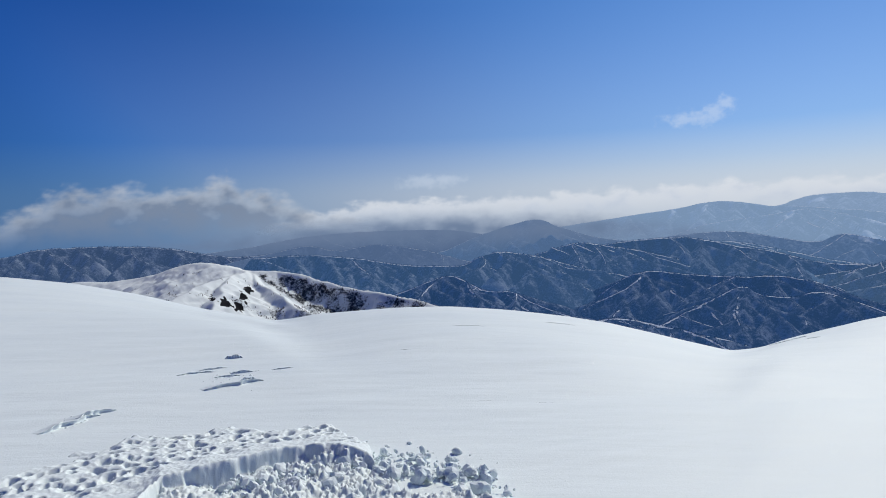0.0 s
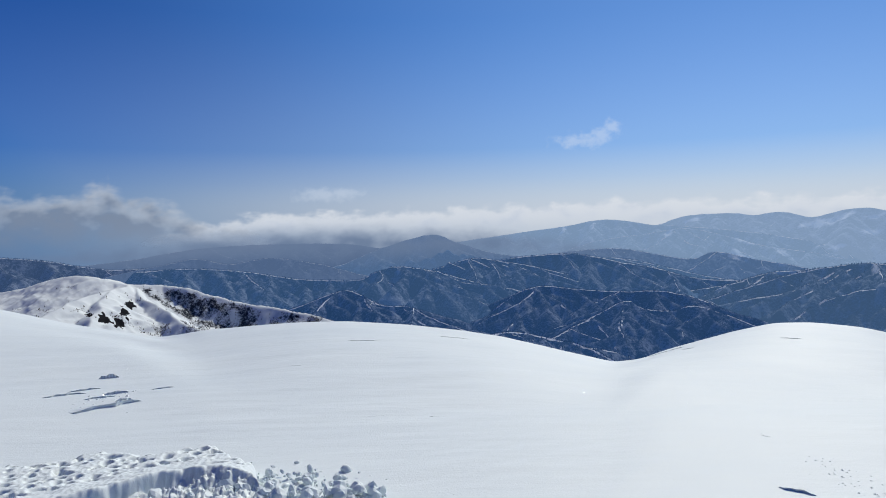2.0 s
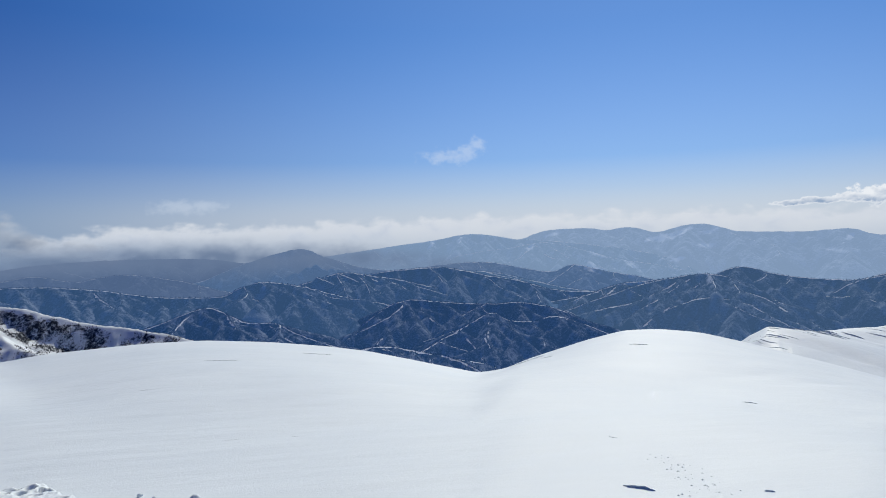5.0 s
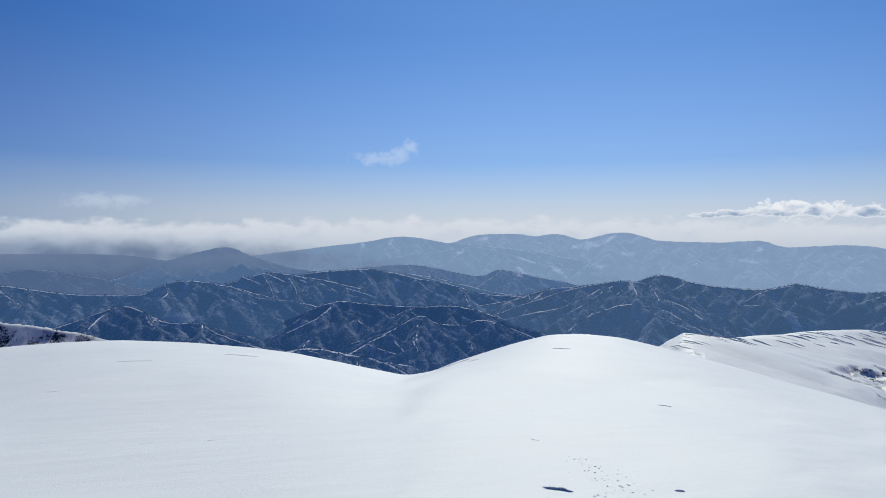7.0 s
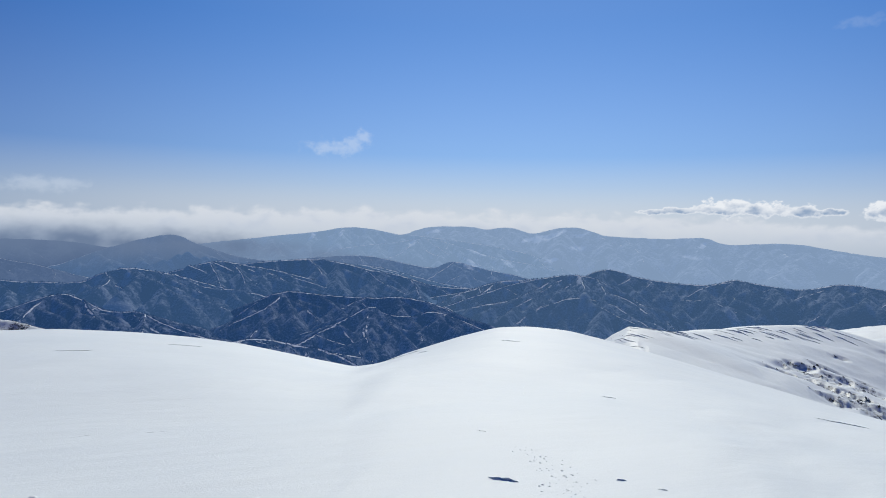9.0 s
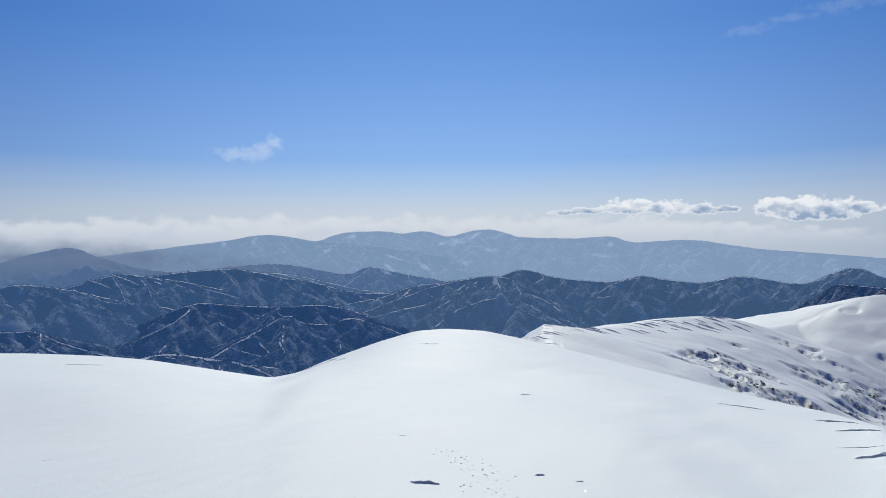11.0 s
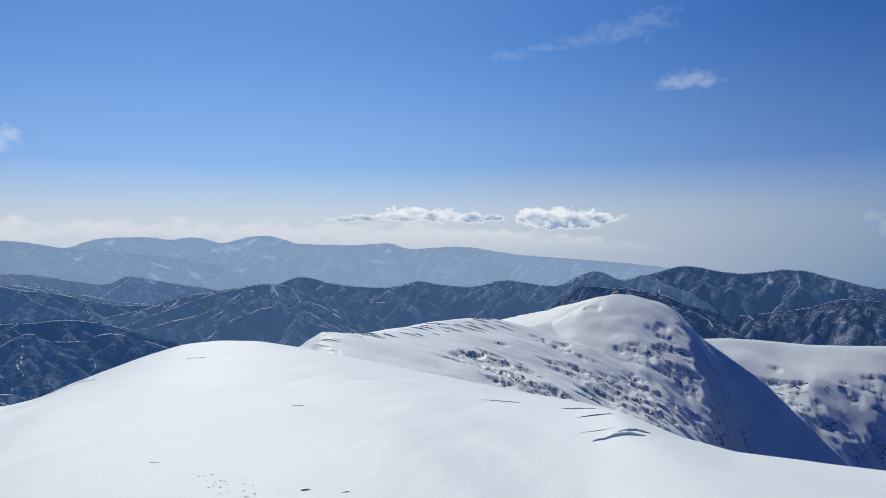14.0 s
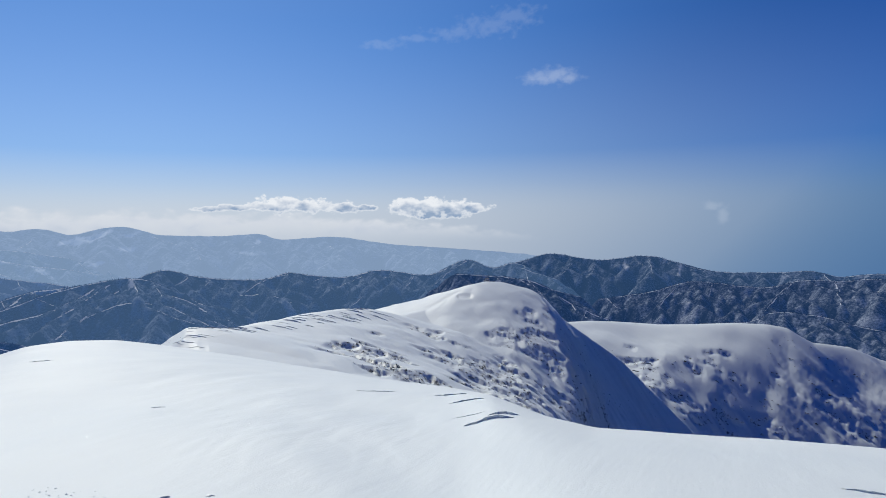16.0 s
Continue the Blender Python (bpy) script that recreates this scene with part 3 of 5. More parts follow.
def white_mountain():
    """The white mountain: main crest, a spur towards the summit, a rib that bounds a wooded bowl, and a dark crag between."""
    crest = [(-40, -5.2, 800), (-33, -4.0, 780), (-29.3, -3.57, 765), (-26.3, -3.69, 750), (-23.9, -3.41, 735), (-21.7, -2.87, 722), (-20, -2.6, 712), (-18.7, -2.77, 706), (-16.4, -3.46, 690),
             (-14.4, -3.63, 684), (-12.3, -3.94, 676), (-10.4, -4.6, 668), (-8.9, -5.16, 660), (-6, -5.8, 645), (-3.6, -6.41, 632), (-0.2, -7.41, 612), (6, -9.5, 590)]
    spur = [(-16.4, -3.49, 690), (-17.4, -3.72, 655), (-18.7, -3.99, 630), (-20.1, -4.36, 608), (-21.4, -4.96, 585), (-22.5, -5.61, 565), (-24, -7, 540)]
    nose = [(-18.0, -3.85, 640), (-18.3, -4.6, 605), (-18.8, -5.39, 580), (-19.3, -6.3, 555), (-19.8, -7.6, 525)]
    rib = [(-16.4, -3.49, 690), (-15.8, -4.41, 650), (-14.7, -5.19, 625), (-13.3, -6.24, 595), (-11, -7.47, 570), (-8.5, -8.6, 545)]
    line = smooth_line(crest_points(crest), 10)
    turn = np.degrees(np.arctan2(line[:, 0], line[:, 1]))
    segs = [(line[k], line[k + 1], float(np.interp(turn[k], [-24, -17, -14, -6, 0], [0.36, 0.45, 1.0, 0.9, 0.6]))) for k in range(len(line) - 1)]
    for pts, s in ((spur, 0.72), (nose, 0.62), (rib, 0.78)):
        segs += line_segments(smooth_line(crest_points(pts), 9), s)
    X, Y = patch(-44, 8, 0.1, 400, 860, 260)
    wx = X + 4 * fbm(X / 34, Y / 34, 3, 61)
    wy = Y + 4 * fbm(X / 34 + 50, Y / 34, 3, 63)
    Z, D = segments_height(wx, wy, segs, 1.0)
    Z -= 0.4 * (np.sqrt(D * D + 6) - D)
    streak = fbm((X * 0.8 - Y * 0.6) / 7, (X * 0.6 + Y * 0.8) / 45, 3, 65)
    Z += (2.1 * streak + 1.0 * fbm(X / 12, Y / 12, 3, 66)) * np.clip(D / 14, 0.05, 1)
    az, r = np.degrees(np.arctan2(X, Y)), np.hypot(X, Y)
    el = np.degrees(np.arctan2(Z - EYE, r))
    below = np.interp(az, [q[0] for q in crest], [q[1] for q in crest]) - el
    edge = az - np.interp(-el, [-q[1] for q in rib], [q[0] for q in rib])
    torn = fbm(X / 16, Y / 16, 4, 67)
    bowl = step_up(edge, 0.0, 0.7) * step_up(below + 0.35 * torn, 0.2, 0.6)
    woods = bowl * np.clip(0.85 + 0.6 * torn - 0.14 * step_up(az, -11, -8), 0, 1)
    woods = np.maximum(woods, 0.62 * np.clip(1.8 * torn - 0.05, 0, 1) * step_up(below, 0.3, 0.9))
    woods = np.maximum(woods, 0.75 * step_up(az, -17.5, -15) * step_up(-el, 6.0, 6.9) * np.clip(0.7 + torn, 0, 1))
    rock = np.zeros(X.shape)
    for a, e, w, h in ((-16.5, -5.15, 0.28, 0.3), (-16.9, -5.75, 0.3, 0.4), (-17.35, -6.4, 0.35, 0.4), (-18.3, -6.1, 0.5, 0.35), (-19.3, -5.7, 0.22, 0.2)):
        rock = np.maximum(rock, step_up(1.2 - np.hypot((az - a + 0.5 * (el - e)) / w, (el - e) / h) + 0.9 * fbm(X / 4, Y / 4, 3, 69), 0, 0.6))
    me = grid_mesh("white_mountain", X, Y, Z, Z[:-1, :-1] > -150, {"woods": np.clip(woods, 0, 1), "rock": np.clip(rock, 0, 1)})
    ob = put("white_mountain", me, slope_material("open_slope"), "white snow mountain with wooded bowl and dark crag", "mountain")
    return ob, X, Y, Z, woods


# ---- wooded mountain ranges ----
def rib_lines(line, spacing, length, drop, rng, depth=0, deepest=1):
    """Side ribs running down from a crest line, with ribs of their own: (line, order)."""
    made, start = [], rng.uniform(0.2, 1.0) * spacing
    acc = 0.0
    side = 1
    for k in range(len(line) - 1):
        d = line[k + 1] - line[k]
        acc += math.hypot(d[0], d[1])
        if acc < start:
            continue
        acc, start = 0.0, spacing * rng.uniform(0.6, 1.4)
        heading = math.atan2(d[1], d[0])
        for sgn in ((1, -1) if depth == 0 else (side,)):
            a = heading + sgn * radians(rng.uniform(50, 95) if depth == 0 else rng.uniform(35, 65))
            p, L = line[k].copy(), length * rng.uniform(0.55, 1.3)
            pts = [p.copy()]
            n = 7 if depth == 0 else 4
            bend = rng.uniform(-0.12, 0.12)
            for q in range(n):
                a += bend + rng.uniform(-0.13, 0.13)
                p = p + np.array((math.cos(a) * L / n, math.sin(a) * L / n, -drop * L / n * rng.uniform(0.6, 1.3)))
                pts.append(p.copy())
            rib = smooth_line(pts, L / 14)
            made.append((rib, depth + 2))
            if depth < deepest:
                made += rib_lines(rib, spacing * 0.6, length * 0.5, drop * 1.2, rng, depth + 1, deepest)
        side = -side
    return made


def spur_line(places, crest, fall=0.36):
    """A spur that leaves the crest and comes down towards the viewer at an even fall."""
    (az, el), e0 = places[0], np.interp(places[0][0], [q[0] for q in crest], [q[1] for q in crest])
    r = np.interp(az, [q[0] for q in crest], [q[2] for q in crest])
    t = math.tan(radians(el))
    r -= max(0.0, r * (math.tan(radians(e0)) - t)) / (0.55 + abs(t))
    pts = [polar(az, el, r)]
    for az, el in places[1:]:
        tries = np.linspace(0.80 * r, 0.982 * r, 80)
        P = np.array([polar(az, el, q) for q in tries])
        miss = np.abs(pts[-1][2] - P[:, 2] - fall * np.hypot(P[:, 0] - pts[-1][0], P[:, 1] - pts[-1][1]))
        r = tries[np.argmin(miss)]
        pts.append(polar(az, el, r))
    return pts


def ridge_net(X, Y, lines, side, reach):
    """The highest of all lines, each falling off sideways: height, nearness, and the way along the line."""
    Z, D, S = np.full(X.shape, -1e9), np.full(X.shape, 1e9), np.zeros(X.shape)
    az, rad = np.arctan2(X[0], Y[0]), np.hypot(X[:, 0], Y[:, 0])
    for n, (line, order) in enumerate(lines):
        run = 1000.0 * n
        near = reach * (2.4 if order == 0 else 1.5 if order == 1 else 1.0)
        for a, b in zip(line[:-1], line[1:]):
            d = b - a
            L = math.hypot(d[0], d[1])
            ra, rb = math.hypot(a[0], a[1]), math.hypot(b[0], b[1])
            i0, i1 = np.searchsorted(rad, (min(ra, rb) - near, max(ra, rb) + near))
            w = near / max(1.0, min(ra, rb))
            ta, tb = math.atan2(a[0], a[1]), math.atan2(b[0], b[1])
            j0, j1 = np.searchsorted(az, (min(ta, tb) - w, max(ta, tb) + w))
            if i1 > i0 and j1 > j0:
                x, y = X[i0:i1, j0:j1], Y[i0:i1, j0:j1]
                t = np.clip(((x - a[0]) * d[0] + (y - a[1]) * d[1]) / (L * L + 1e-9), 0, 1)
                dist = np.hypot(x - a[0] - t * d[0], y - a[1] - t * d[1])
                z = a[2] + t * d[2] - dist * side
                better = z > Z[i0:i1, j0:j1]
                for F, v in ((Z, z), (D, dist), (S, run + t * L)):
                    F[i0:i1, j0:j1] = np.where(better, v, F[i0:i1, j0:j1])
            run += L
    return Z, D, S


RANGES = []
OVER_AZ, OVER_R = np.radians(np.arange(-48, 118, 0.25)), np.geomspace(380, 5000, 330)
OVER = np.full((len(OVER_R), len(OVER_AZ)), -1e9)


def over_height(X, Y):
    """Height of the highest mountain at any place."""
    i = np.clip(np.round(np.interp(np.hypot(X, Y), OVER_R, np.arange(len(OVER_R)))).astype(int), 0, len(OVER_R) - 1)
    j = np.clip(np.round(np.interp(np.arctan2(X, Y), OVER_AZ, np.arange(len(OVER_AZ)))).astype(int), 0, len(OVER_AZ) - 1)
    return OVER[i, j]


def woods(crests, az0, az1, seed, mat, label, side=1.12, rib=0.12, step=0.12, depth=(0.72, 1.2), rows=170, spurs=(), snow_line=1.0, clearings=(), tall=1.0):
    """One wooded mountain: crest lines, the spurs that come down from them and ribs, with gullies along the fall of the slopes."""
    rng = random.Random(seed)
    r_mid = crests[0][len(crests[0]) // 2][2]
    lines = []
    for k, crest in enumerate(list(crests) + [None] * len(spurs)):
        pts = crest_points(crest) if crest else spur_line(spurs[k - len(crests)], crests[0])
        line = smooth_line(pts, r_mid * 0.006)
        u = np.arange(len(line)) * 0.23
        wob = r_mid * 0.0022 * np.clip(np.minimum(u, 2), 0, 1)
        line[:, 0] += wob * fbm(u, 0 * u + seed + k * 3.3, 3, seed)
        line[:, 1] += wob * fbm(u, 0 * u + seed + 40 + k * 3.3, 3, seed + 1)
        line[:, 2] += r_mid * 0.0007 * fbm(u * 1.6, 0 * u + k * 5.1, 3, seed + 2)
        lines.append((line, 0 if crest else 1))
        lines += rib_lines(line, r_mid * rib * (0.34 if crest else 0.3), r_mid * rib * (1.0 if crest else 0.5), 0.32, rng, 0 if crest else 1, 1)
    X, Y = patch(az0, az1, step, r_mid * depth[0], r_mid * depth[1], rows)
    Z, D, S = ridge_net(X, Y, lines, side, r_mid * rib * 0.55)
    soft = 0.0022 * r_mid
    Z -= side * (np.sqrt(D * D + soft * soft) - soft - D)
    q = r_mid * 0.012
    gully = fbm(S / q, D / (q * 4), 3, seed + 7)
    Z += np.clip(D / q - 0.15, 0, 1.4) * 0.22 * q * gully
    low = -0.24 * r_mid
    open_snow = np.zeros(X.shape)
    if clearings:
        az, el = np.degrees(np.arctan2(X, Y)), np.degrees(np.arctan2(Z - EYE, np.hypot(X, Y)))
        for a, e, w, h, lean in clearings:
            torn = fbm(az * 1.9, el * 3.6, 3, seed + 31)
            open_snow = np.maximum(open_snow, step_up(1.15 - np.hypot((az - a) / w, (el - e - lean * (az - a)) / h) + 0.75 * torn, 0, 0.5))
    RANGES.append((X, Y, Z, D, gully, open_snow, lines, r_mid, low, seed, mat, label, side, soft, snow_line, tall))
    i0, i1 = np.searchsorted(OVER_R, (r_mid * depth[0], r_mid * depth[1]))
    j0, j1 = np.searchsorted(OVER_AZ, np.radians((az0, az1)))
    fi = np.clip(np.round((np.log(OVER_R[i0:i1]) - math.log(r_mid * depth[0])) / math.log(depth[1] / depth[0]) * (rows - 1)).astype(int), 0, rows - 1)
    fj = np.clip(np.round((np.degrees(OVER_AZ[j0:j1]) - az0) / step).astype(int), 0, X.shape[1] - 1)
    OVER[i0:i1, j0:j1] = np.maximum(OVER[i0:i1, j0:j1], Z[np.ix_(fi, fj)])


def crest_snow(lines, r_mid, side, soft, amount, seed):
    """Thin strips of wind-blown snow just under the crests, broken where the trees close in."""
    cos, faces, n = [], [], 0
    rng = np.random.RandomState(seed)
    for line, order in lines:
        if order >= 3 or (order == 2 and rng.rand() > 0.4):
            continue
        step = np.hypot(*np.diff(line[:, :2], axis=0).T)
        u = np.concatenate([[0], np.cumsum(step)]) / (r_mid * 0.012)
        fine = np.linspace(0, u[-1], max(4, int(u[-1] * 8)))
        P = np.stack([np.interp(fine, u, line[:, k]) for k in range(3)], 1)
        g = np.gradient(P, axis=0)
        nx, ny = g[:, 1], -g[:, 0]
        k = np.hypot(nx, ny) + 1e-9
        flip = np.where(nx * P[:, 0] + ny * P[:, 1] > 0, -1, 1)
        nx, ny = nx / k * flip, ny / k * flip
        show = fbm(fine * 0.42, 0 * fine + 7.7 * len(cos), 3, seed + 3) + 0.8 * fbm(fine * 2.1, 0 * fine + 1.7 * len(cos), 2, seed + 4)
        wide = r_mid * 0.0016 * np.clip(0.9 + 0.9 * show, 0.2, 2.2) * (1.0, 0.9, 0.45, 0.4)[order] * amount
        d0 = r_mid * 0.0009 * (1 + 0.6 * fbm(fine * 0.8, 0 * fine + 3.1 * len(cos), 2, seed + 5))
        rows = []
        for d in (d0, d0 + wide):
            rows.append(np.stack([P[:, 0] + nx * d, P[:, 1] + ny * d, P[:, 2] - 0.4 * d + r_mid * 0.0002], 1))
        m = len(fine)
        quads = np.stack([np.arange(m - 1), np.arange(1, m), np.arange(m + 1, 2 * m), np.arange(m, 2 * m - 1)], 1)
        mid = (rows[0][:-1] + rows[1][1:]) / 2
        keep = (show[:-1] > (-0.45, -0.35, -0.05, 0.2)[order]) & (mid[:, 2] > over_height(mid[:, 0], mid[:, 1]) - 0.006 * r_mid)
        cos.append(np.concatenate(rows))
        faces.append(quads[keep] + n)
        n += 2 * m
    return np.concatenate(cos), np.concatenate(faces)


def crest_trees(lines, r_mid, side, soft, tall, seed):
    """Trees in a dark fringe along the crests, and thinly over the slopes beneath."""
    rng = np.random.RandomState(seed + 9)
    P, H = [], []
    for line, order in lines:
        step = np.hypot(*np.diff(line[:, :2], axis=0).T)
        u = np.concatenate([[0], np.cumsum(step)])
        count = int(u[-1] / (r_mid * (0.0007, 0.0009, 0.0013, 0.002)[order]))
        f = rng.rand(count) * u[-1]
        p = np.stack([np.interp(f, u, line[:, k]) for k in range(3)], 1)
        off = rng.randn(count, 2) * r_mid * np.where(rng.rand(count) < 0.6, 0.0005, 0.006)[:, None]
        d = np.hypot(off[:, 0], off[:, 1])
        p[:, :2] += off
        p[:, 2] -= side * (np.sqrt(d * d + soft * soft) - soft) * 0.9
        P.append(p)
        H.append(r_mid * tall * (0.0009 + 0.0013 * rng.rand(count)) * (1.0, 0.9, 0.75, 0.6)[order])
    P, H = np.concatenate(P), np.concatenate(H)
    seen = P[:, 2] > over_height(P[:, 0], P[:, 1]) - 0.005 * r_mid
    P, h = P[seen], H[seen]
    count = len(P)
    w, a = h * (0.28 + 0.25 * rng.rand(count)), rng.rand(count) * 6.28
    co = np.empty((count, 4, 3))
    for k in range(3):
        co[:, k] = P + np.stack([w * np.cos(a + 2.094 * k), w * np.sin(a + 2.094 * k), -0.6 * h], 1)
    co[:, 3] = P + np.stack([0.2 * w, 0 * w, h], 1)
    return co.reshape(-1, 3), (np.arange(count)[:, None, None] * 4 + np.array([[0, 1, 3], [1, 2, 3], [2, 0, 3]])).reshape(-1, 3)


def twig_material(name, haze_mix, colour):
    """Leafless crowns with some snow on them; far ones also get the painted haze glow."""
    m, n, l, p, out = material(name)
    pick = n.new("ShaderNodeNewGeometry").outputs["Random Per Island"]
    l.new(ramp_node(n, l, pick, [(0.0, (0.014, 0.018, 0.026)), (0.7, (0.035, 0.038, 0.048)), (1.0, (0.10, 0.105, 0.12))]), p.inputs["Base Color"])
    p.inputs["Roughness"].default_value = 0.9
    p.inputs["Specular IOR Level"].default_value = 0.0
    if haze_mix > 0:
        mix_haze_glow(n, l, p.outputs[0], out, haze_mix, colour)
    return m


def crest_snow_material(name, haze_mix, colour):
    """Old snow along the crests, mottled by twigs, with the range's haze painted in as glow."""
    m, n, l, p, out = material(name)
    pos = n.new("ShaderNodeTexCoord").outputs["Object"]
    l.new(ramp_node(n, l, noise_node(n, l, pos, 0.25, 3, 0.7), [(0.30, (0.17, 0.19, 0.22)), (0.48, (0.70, 0.76, 0.84))]), p.inputs["Base Color"])
    p.inputs["Roughness"].default_value = 0.8
    mix_haze_glow(n, l, p.outputs[0], out, haze_mix, colour)
    return m


# painted haze: share and glow colour per range, brighter sunward, dimmer under cloud
NEAR_HAZE, FAR_HAZE = (0.038, 0.108, 0.275), (0.11, 0.205, 0.39)
RANGE_HAZE = {"near": (0.46, NEAR_HAZE), "mid": (0.54, (0.058, 0.14, 0.31)), "sun": (0.52, (0.08, 0.17, 0.34)), "shade": (0.56, (0.06, 0.12, 0.26)), "far": (0.64, (0.10, 0.20, 0.38)),
       "haze": (0.70, (0.275, 0.415, 0.635)), "dim": (0.86, (0.09, 0.15, 0.28)), "bright": (0.70, (0.31, 0.45, 0.675)), "pale": (0.68, FAR_HAZE),
       "low_glow": (0.42, (0.028, 0.08, 0.215)), "east": (0.5, (0.042, 0.108, 0.25))}
CREST_SNOW = {k: crest_snow_material("crest_snow_" + k, 0.5 * v[0], v[1]) for k, v in RANGE_HAZE.items()}
TWIGS = {k: twig_material("twigs_" + k, 0.85 * v[0], v[1]) for k, v in RANGE_HAZE.items()}
WOOD = {"near": forest_material("woods_near", *RANGE_HAZE["near"], 4, 0.42), "mid": forest_material("woods_mid", *RANGE_HAZE["mid"], 5, 0.44), "sun": forest_material("woods_sunward", *RANGE_HAZE["sun"], 5, 0.48),
        "shade": forest_material("woods_dim_glow", *RANGE_HAZE["shade"], 6, 0.45), "far": forest_material("woods_far", *RANGE_HAZE["far"], 7, 0.46), "haze": forest_material("range_in_light_haze", *RANGE_HAZE["haze"], 9, 0.5),
        "dim": forest_material("range_in_dim_haze", *RANGE_HAZE["dim"], 10, 0.4), "bright": forest_material("range_in_bright_haze", *RANGE_HAZE["bright"], 11, 0.45), "pale": forest_material("range_in_haze", *RANGE_HAZE["pale"], 10, 0.45),
        # right-hand woods look darker through a weaker painted glow, not closer trees
        "low_glow": forest_material("woods_low_glow", *RANGE_HAZE["low_glow"], 4, 0.62), "east": forest_material("woods_east", *RANGE_HAZE["east"], 6, 0.58)}

woods([[(8, -10.3, 560), (13.7, -8.75, 600), (17.8, -9.25, 610), (21.2, -10.1, 600), (24, -11.6, 590)]], 4, 30, 101, "near", "low wooded shoulder with snow between dark trees", rib=0.08, rows=80, tall=1.5, snow_line=2.0)
woods([[(17.8, -9.29, 1150), (20.8, -7.69, 1220), (24.0, -6.11, 1280), (25.2, -6.66, 1290), (27.6, -6.91, 1300), (29.3, -6.44, 1310), (31.6, -7.06, 1320), (36, -8.8, 1330)]],
      12, 42, 103, "near", "steep dark blue wooded mountain with snowy crest lines",
      spurs=[[(21.7, -7.99), (22.9, -9.24), (23.6, -10.63)], [(25.3, -7.36), (25.7, -8.52), (25.4, -10.37)], [(30.5, -6.65), (29.1, -7.31), (28.5, -8.34), (27.5, -9.54)], [(23.9, -6.33), (23.6, -7.84), (24.0, -9.7)]])
woods([[(-14, -7.2, 1400), (-8, -6.9, 1420), (-4.4, -6.28, 1420), (-0.3, -4.91, 1440), (1.3, -5.09, 1440), (3.5, -6.2, 1420), (5.7, -6.36, 1410), (7.3, -7.22, 1390), (10.2, -8.39, 1350), (14, -9.6, 1330)]],
      -18, 19, 107, "near", "dark wooded spur with a pale snowy crest",
      spurs=[[(1.9, -5.34), (2.5, -6.49), (3.6, -7.29)], [(-0.2, -4.88), (-1.6, -5.84), (-2.3, -6.73)], [(5.4, -6.6), (6.3, -7.39), (7.5, -8.19)]])
woods([[(9.4, -9.5, 1600), (11.4, -8.35, 1620), (14.0, -6.08, 1660), (16.7, -4.87, 1700), (20.8, -5.2, 1710), (24.2, -5.35, 1710), (26.6, -5.28, 1720), (29.7, -5.87, 1720), (33.7, -7.66, 1730), (38, -9, 1740)]],
      6, 42, 109, "near", "long wooded mountain with snowy ribs",
      spurs=[[(17.9, -5.54), (18.9, -6.51), (19.9, -7.46)], [(16.5, -5.19), (15.6, -5.99), (13.8, -6.92), (11.6, -7.92)], [(17.5, -6.02), (16.5, -6.77), (17.5, -7.64), (18.4, -8.5)],
             [(16.5, -6.77), (15.0, -7.61), (14.0, -8.59)], [(23.7, -5.3), (22.0, -5.95), (20.8, -6.9)]])
woods([[(-16, -2.6, 1950), (-11.6, -2.56, 1950), (-7.4, -3.02, 1950), (-3.6, -3.73, 1930), (-0.3, -3.95, 1900), (1.6, -3.95, 1890), (3.1, -3.34, 1890), (4.9, -2.93, 1890), (8.0, -3.42, 1900), (12.2, -4.6, 1910), (15.0, -5.16, 1920), (19, -6.4, 1930)]],
      -20, 24, 113, "mid", "broad wooded mountain with a snow patch on top", clearings=[(4.9, -3.3, 0.16, 0.35, 0.9)],
      spurs=[[(4.7, -2.91), (6.0, -3.76), (8.8, -4.6)], [(3.3, -3.92), (4.9, -4.59), (6.8, -4.84), (8.7, -5.99)], [(2.6, -4.37), (4.4, -5.14), (6.3, -6.16), (8.7, -6.8)], [(8.3, -3.43), (10.7, -4.45), (13.6, -4.76)],
             [(9.2, -5.91), (11.2, -5.95), (12.8, -6.57)], [(-8, -3.0), (-6.8, -4.0), (-5.6, -5.2)]])
woods([[(30.0, -6.11, 1850), (34.7, -4.45, 1900), (37.9, -3.52, 1930), (41.7, -3.03, 1950), (44.0, -3.72, 1960), (46.8, -5.23, 1970), (50, -7, 1980)],
       [(36.0, -7.25, 1760), (39.2, -5.59, 1780), (41.6, -4.92, 1790), (44.0, -5.29, 1800), (47.2, -6.31, 1810), (50, -7.3, 1820)]],
      26, 54, 127, "sun", "pointed wooded mountain with a bright snow streak below its top", clearings=[(41.75, -3.4, 0.2, 0.45, 1.2)], rib=0.1,
      spurs=[[(41.8, -3.27), (40.5, -4.17), (38.7, -5.59), (36.5, -7.31)], [(42.1, -3.47), (43.9, -4.36), (45.8, -4.92), (47.4, -5.96)], [(40.2, -3.42), (38.0, -4.88), (35.8, -6.29), (35.2, -7.33)],
             [(39.4, -3.58), (37.1, -4.85), (35.0, -5.53), (32.5, -6.03)]])
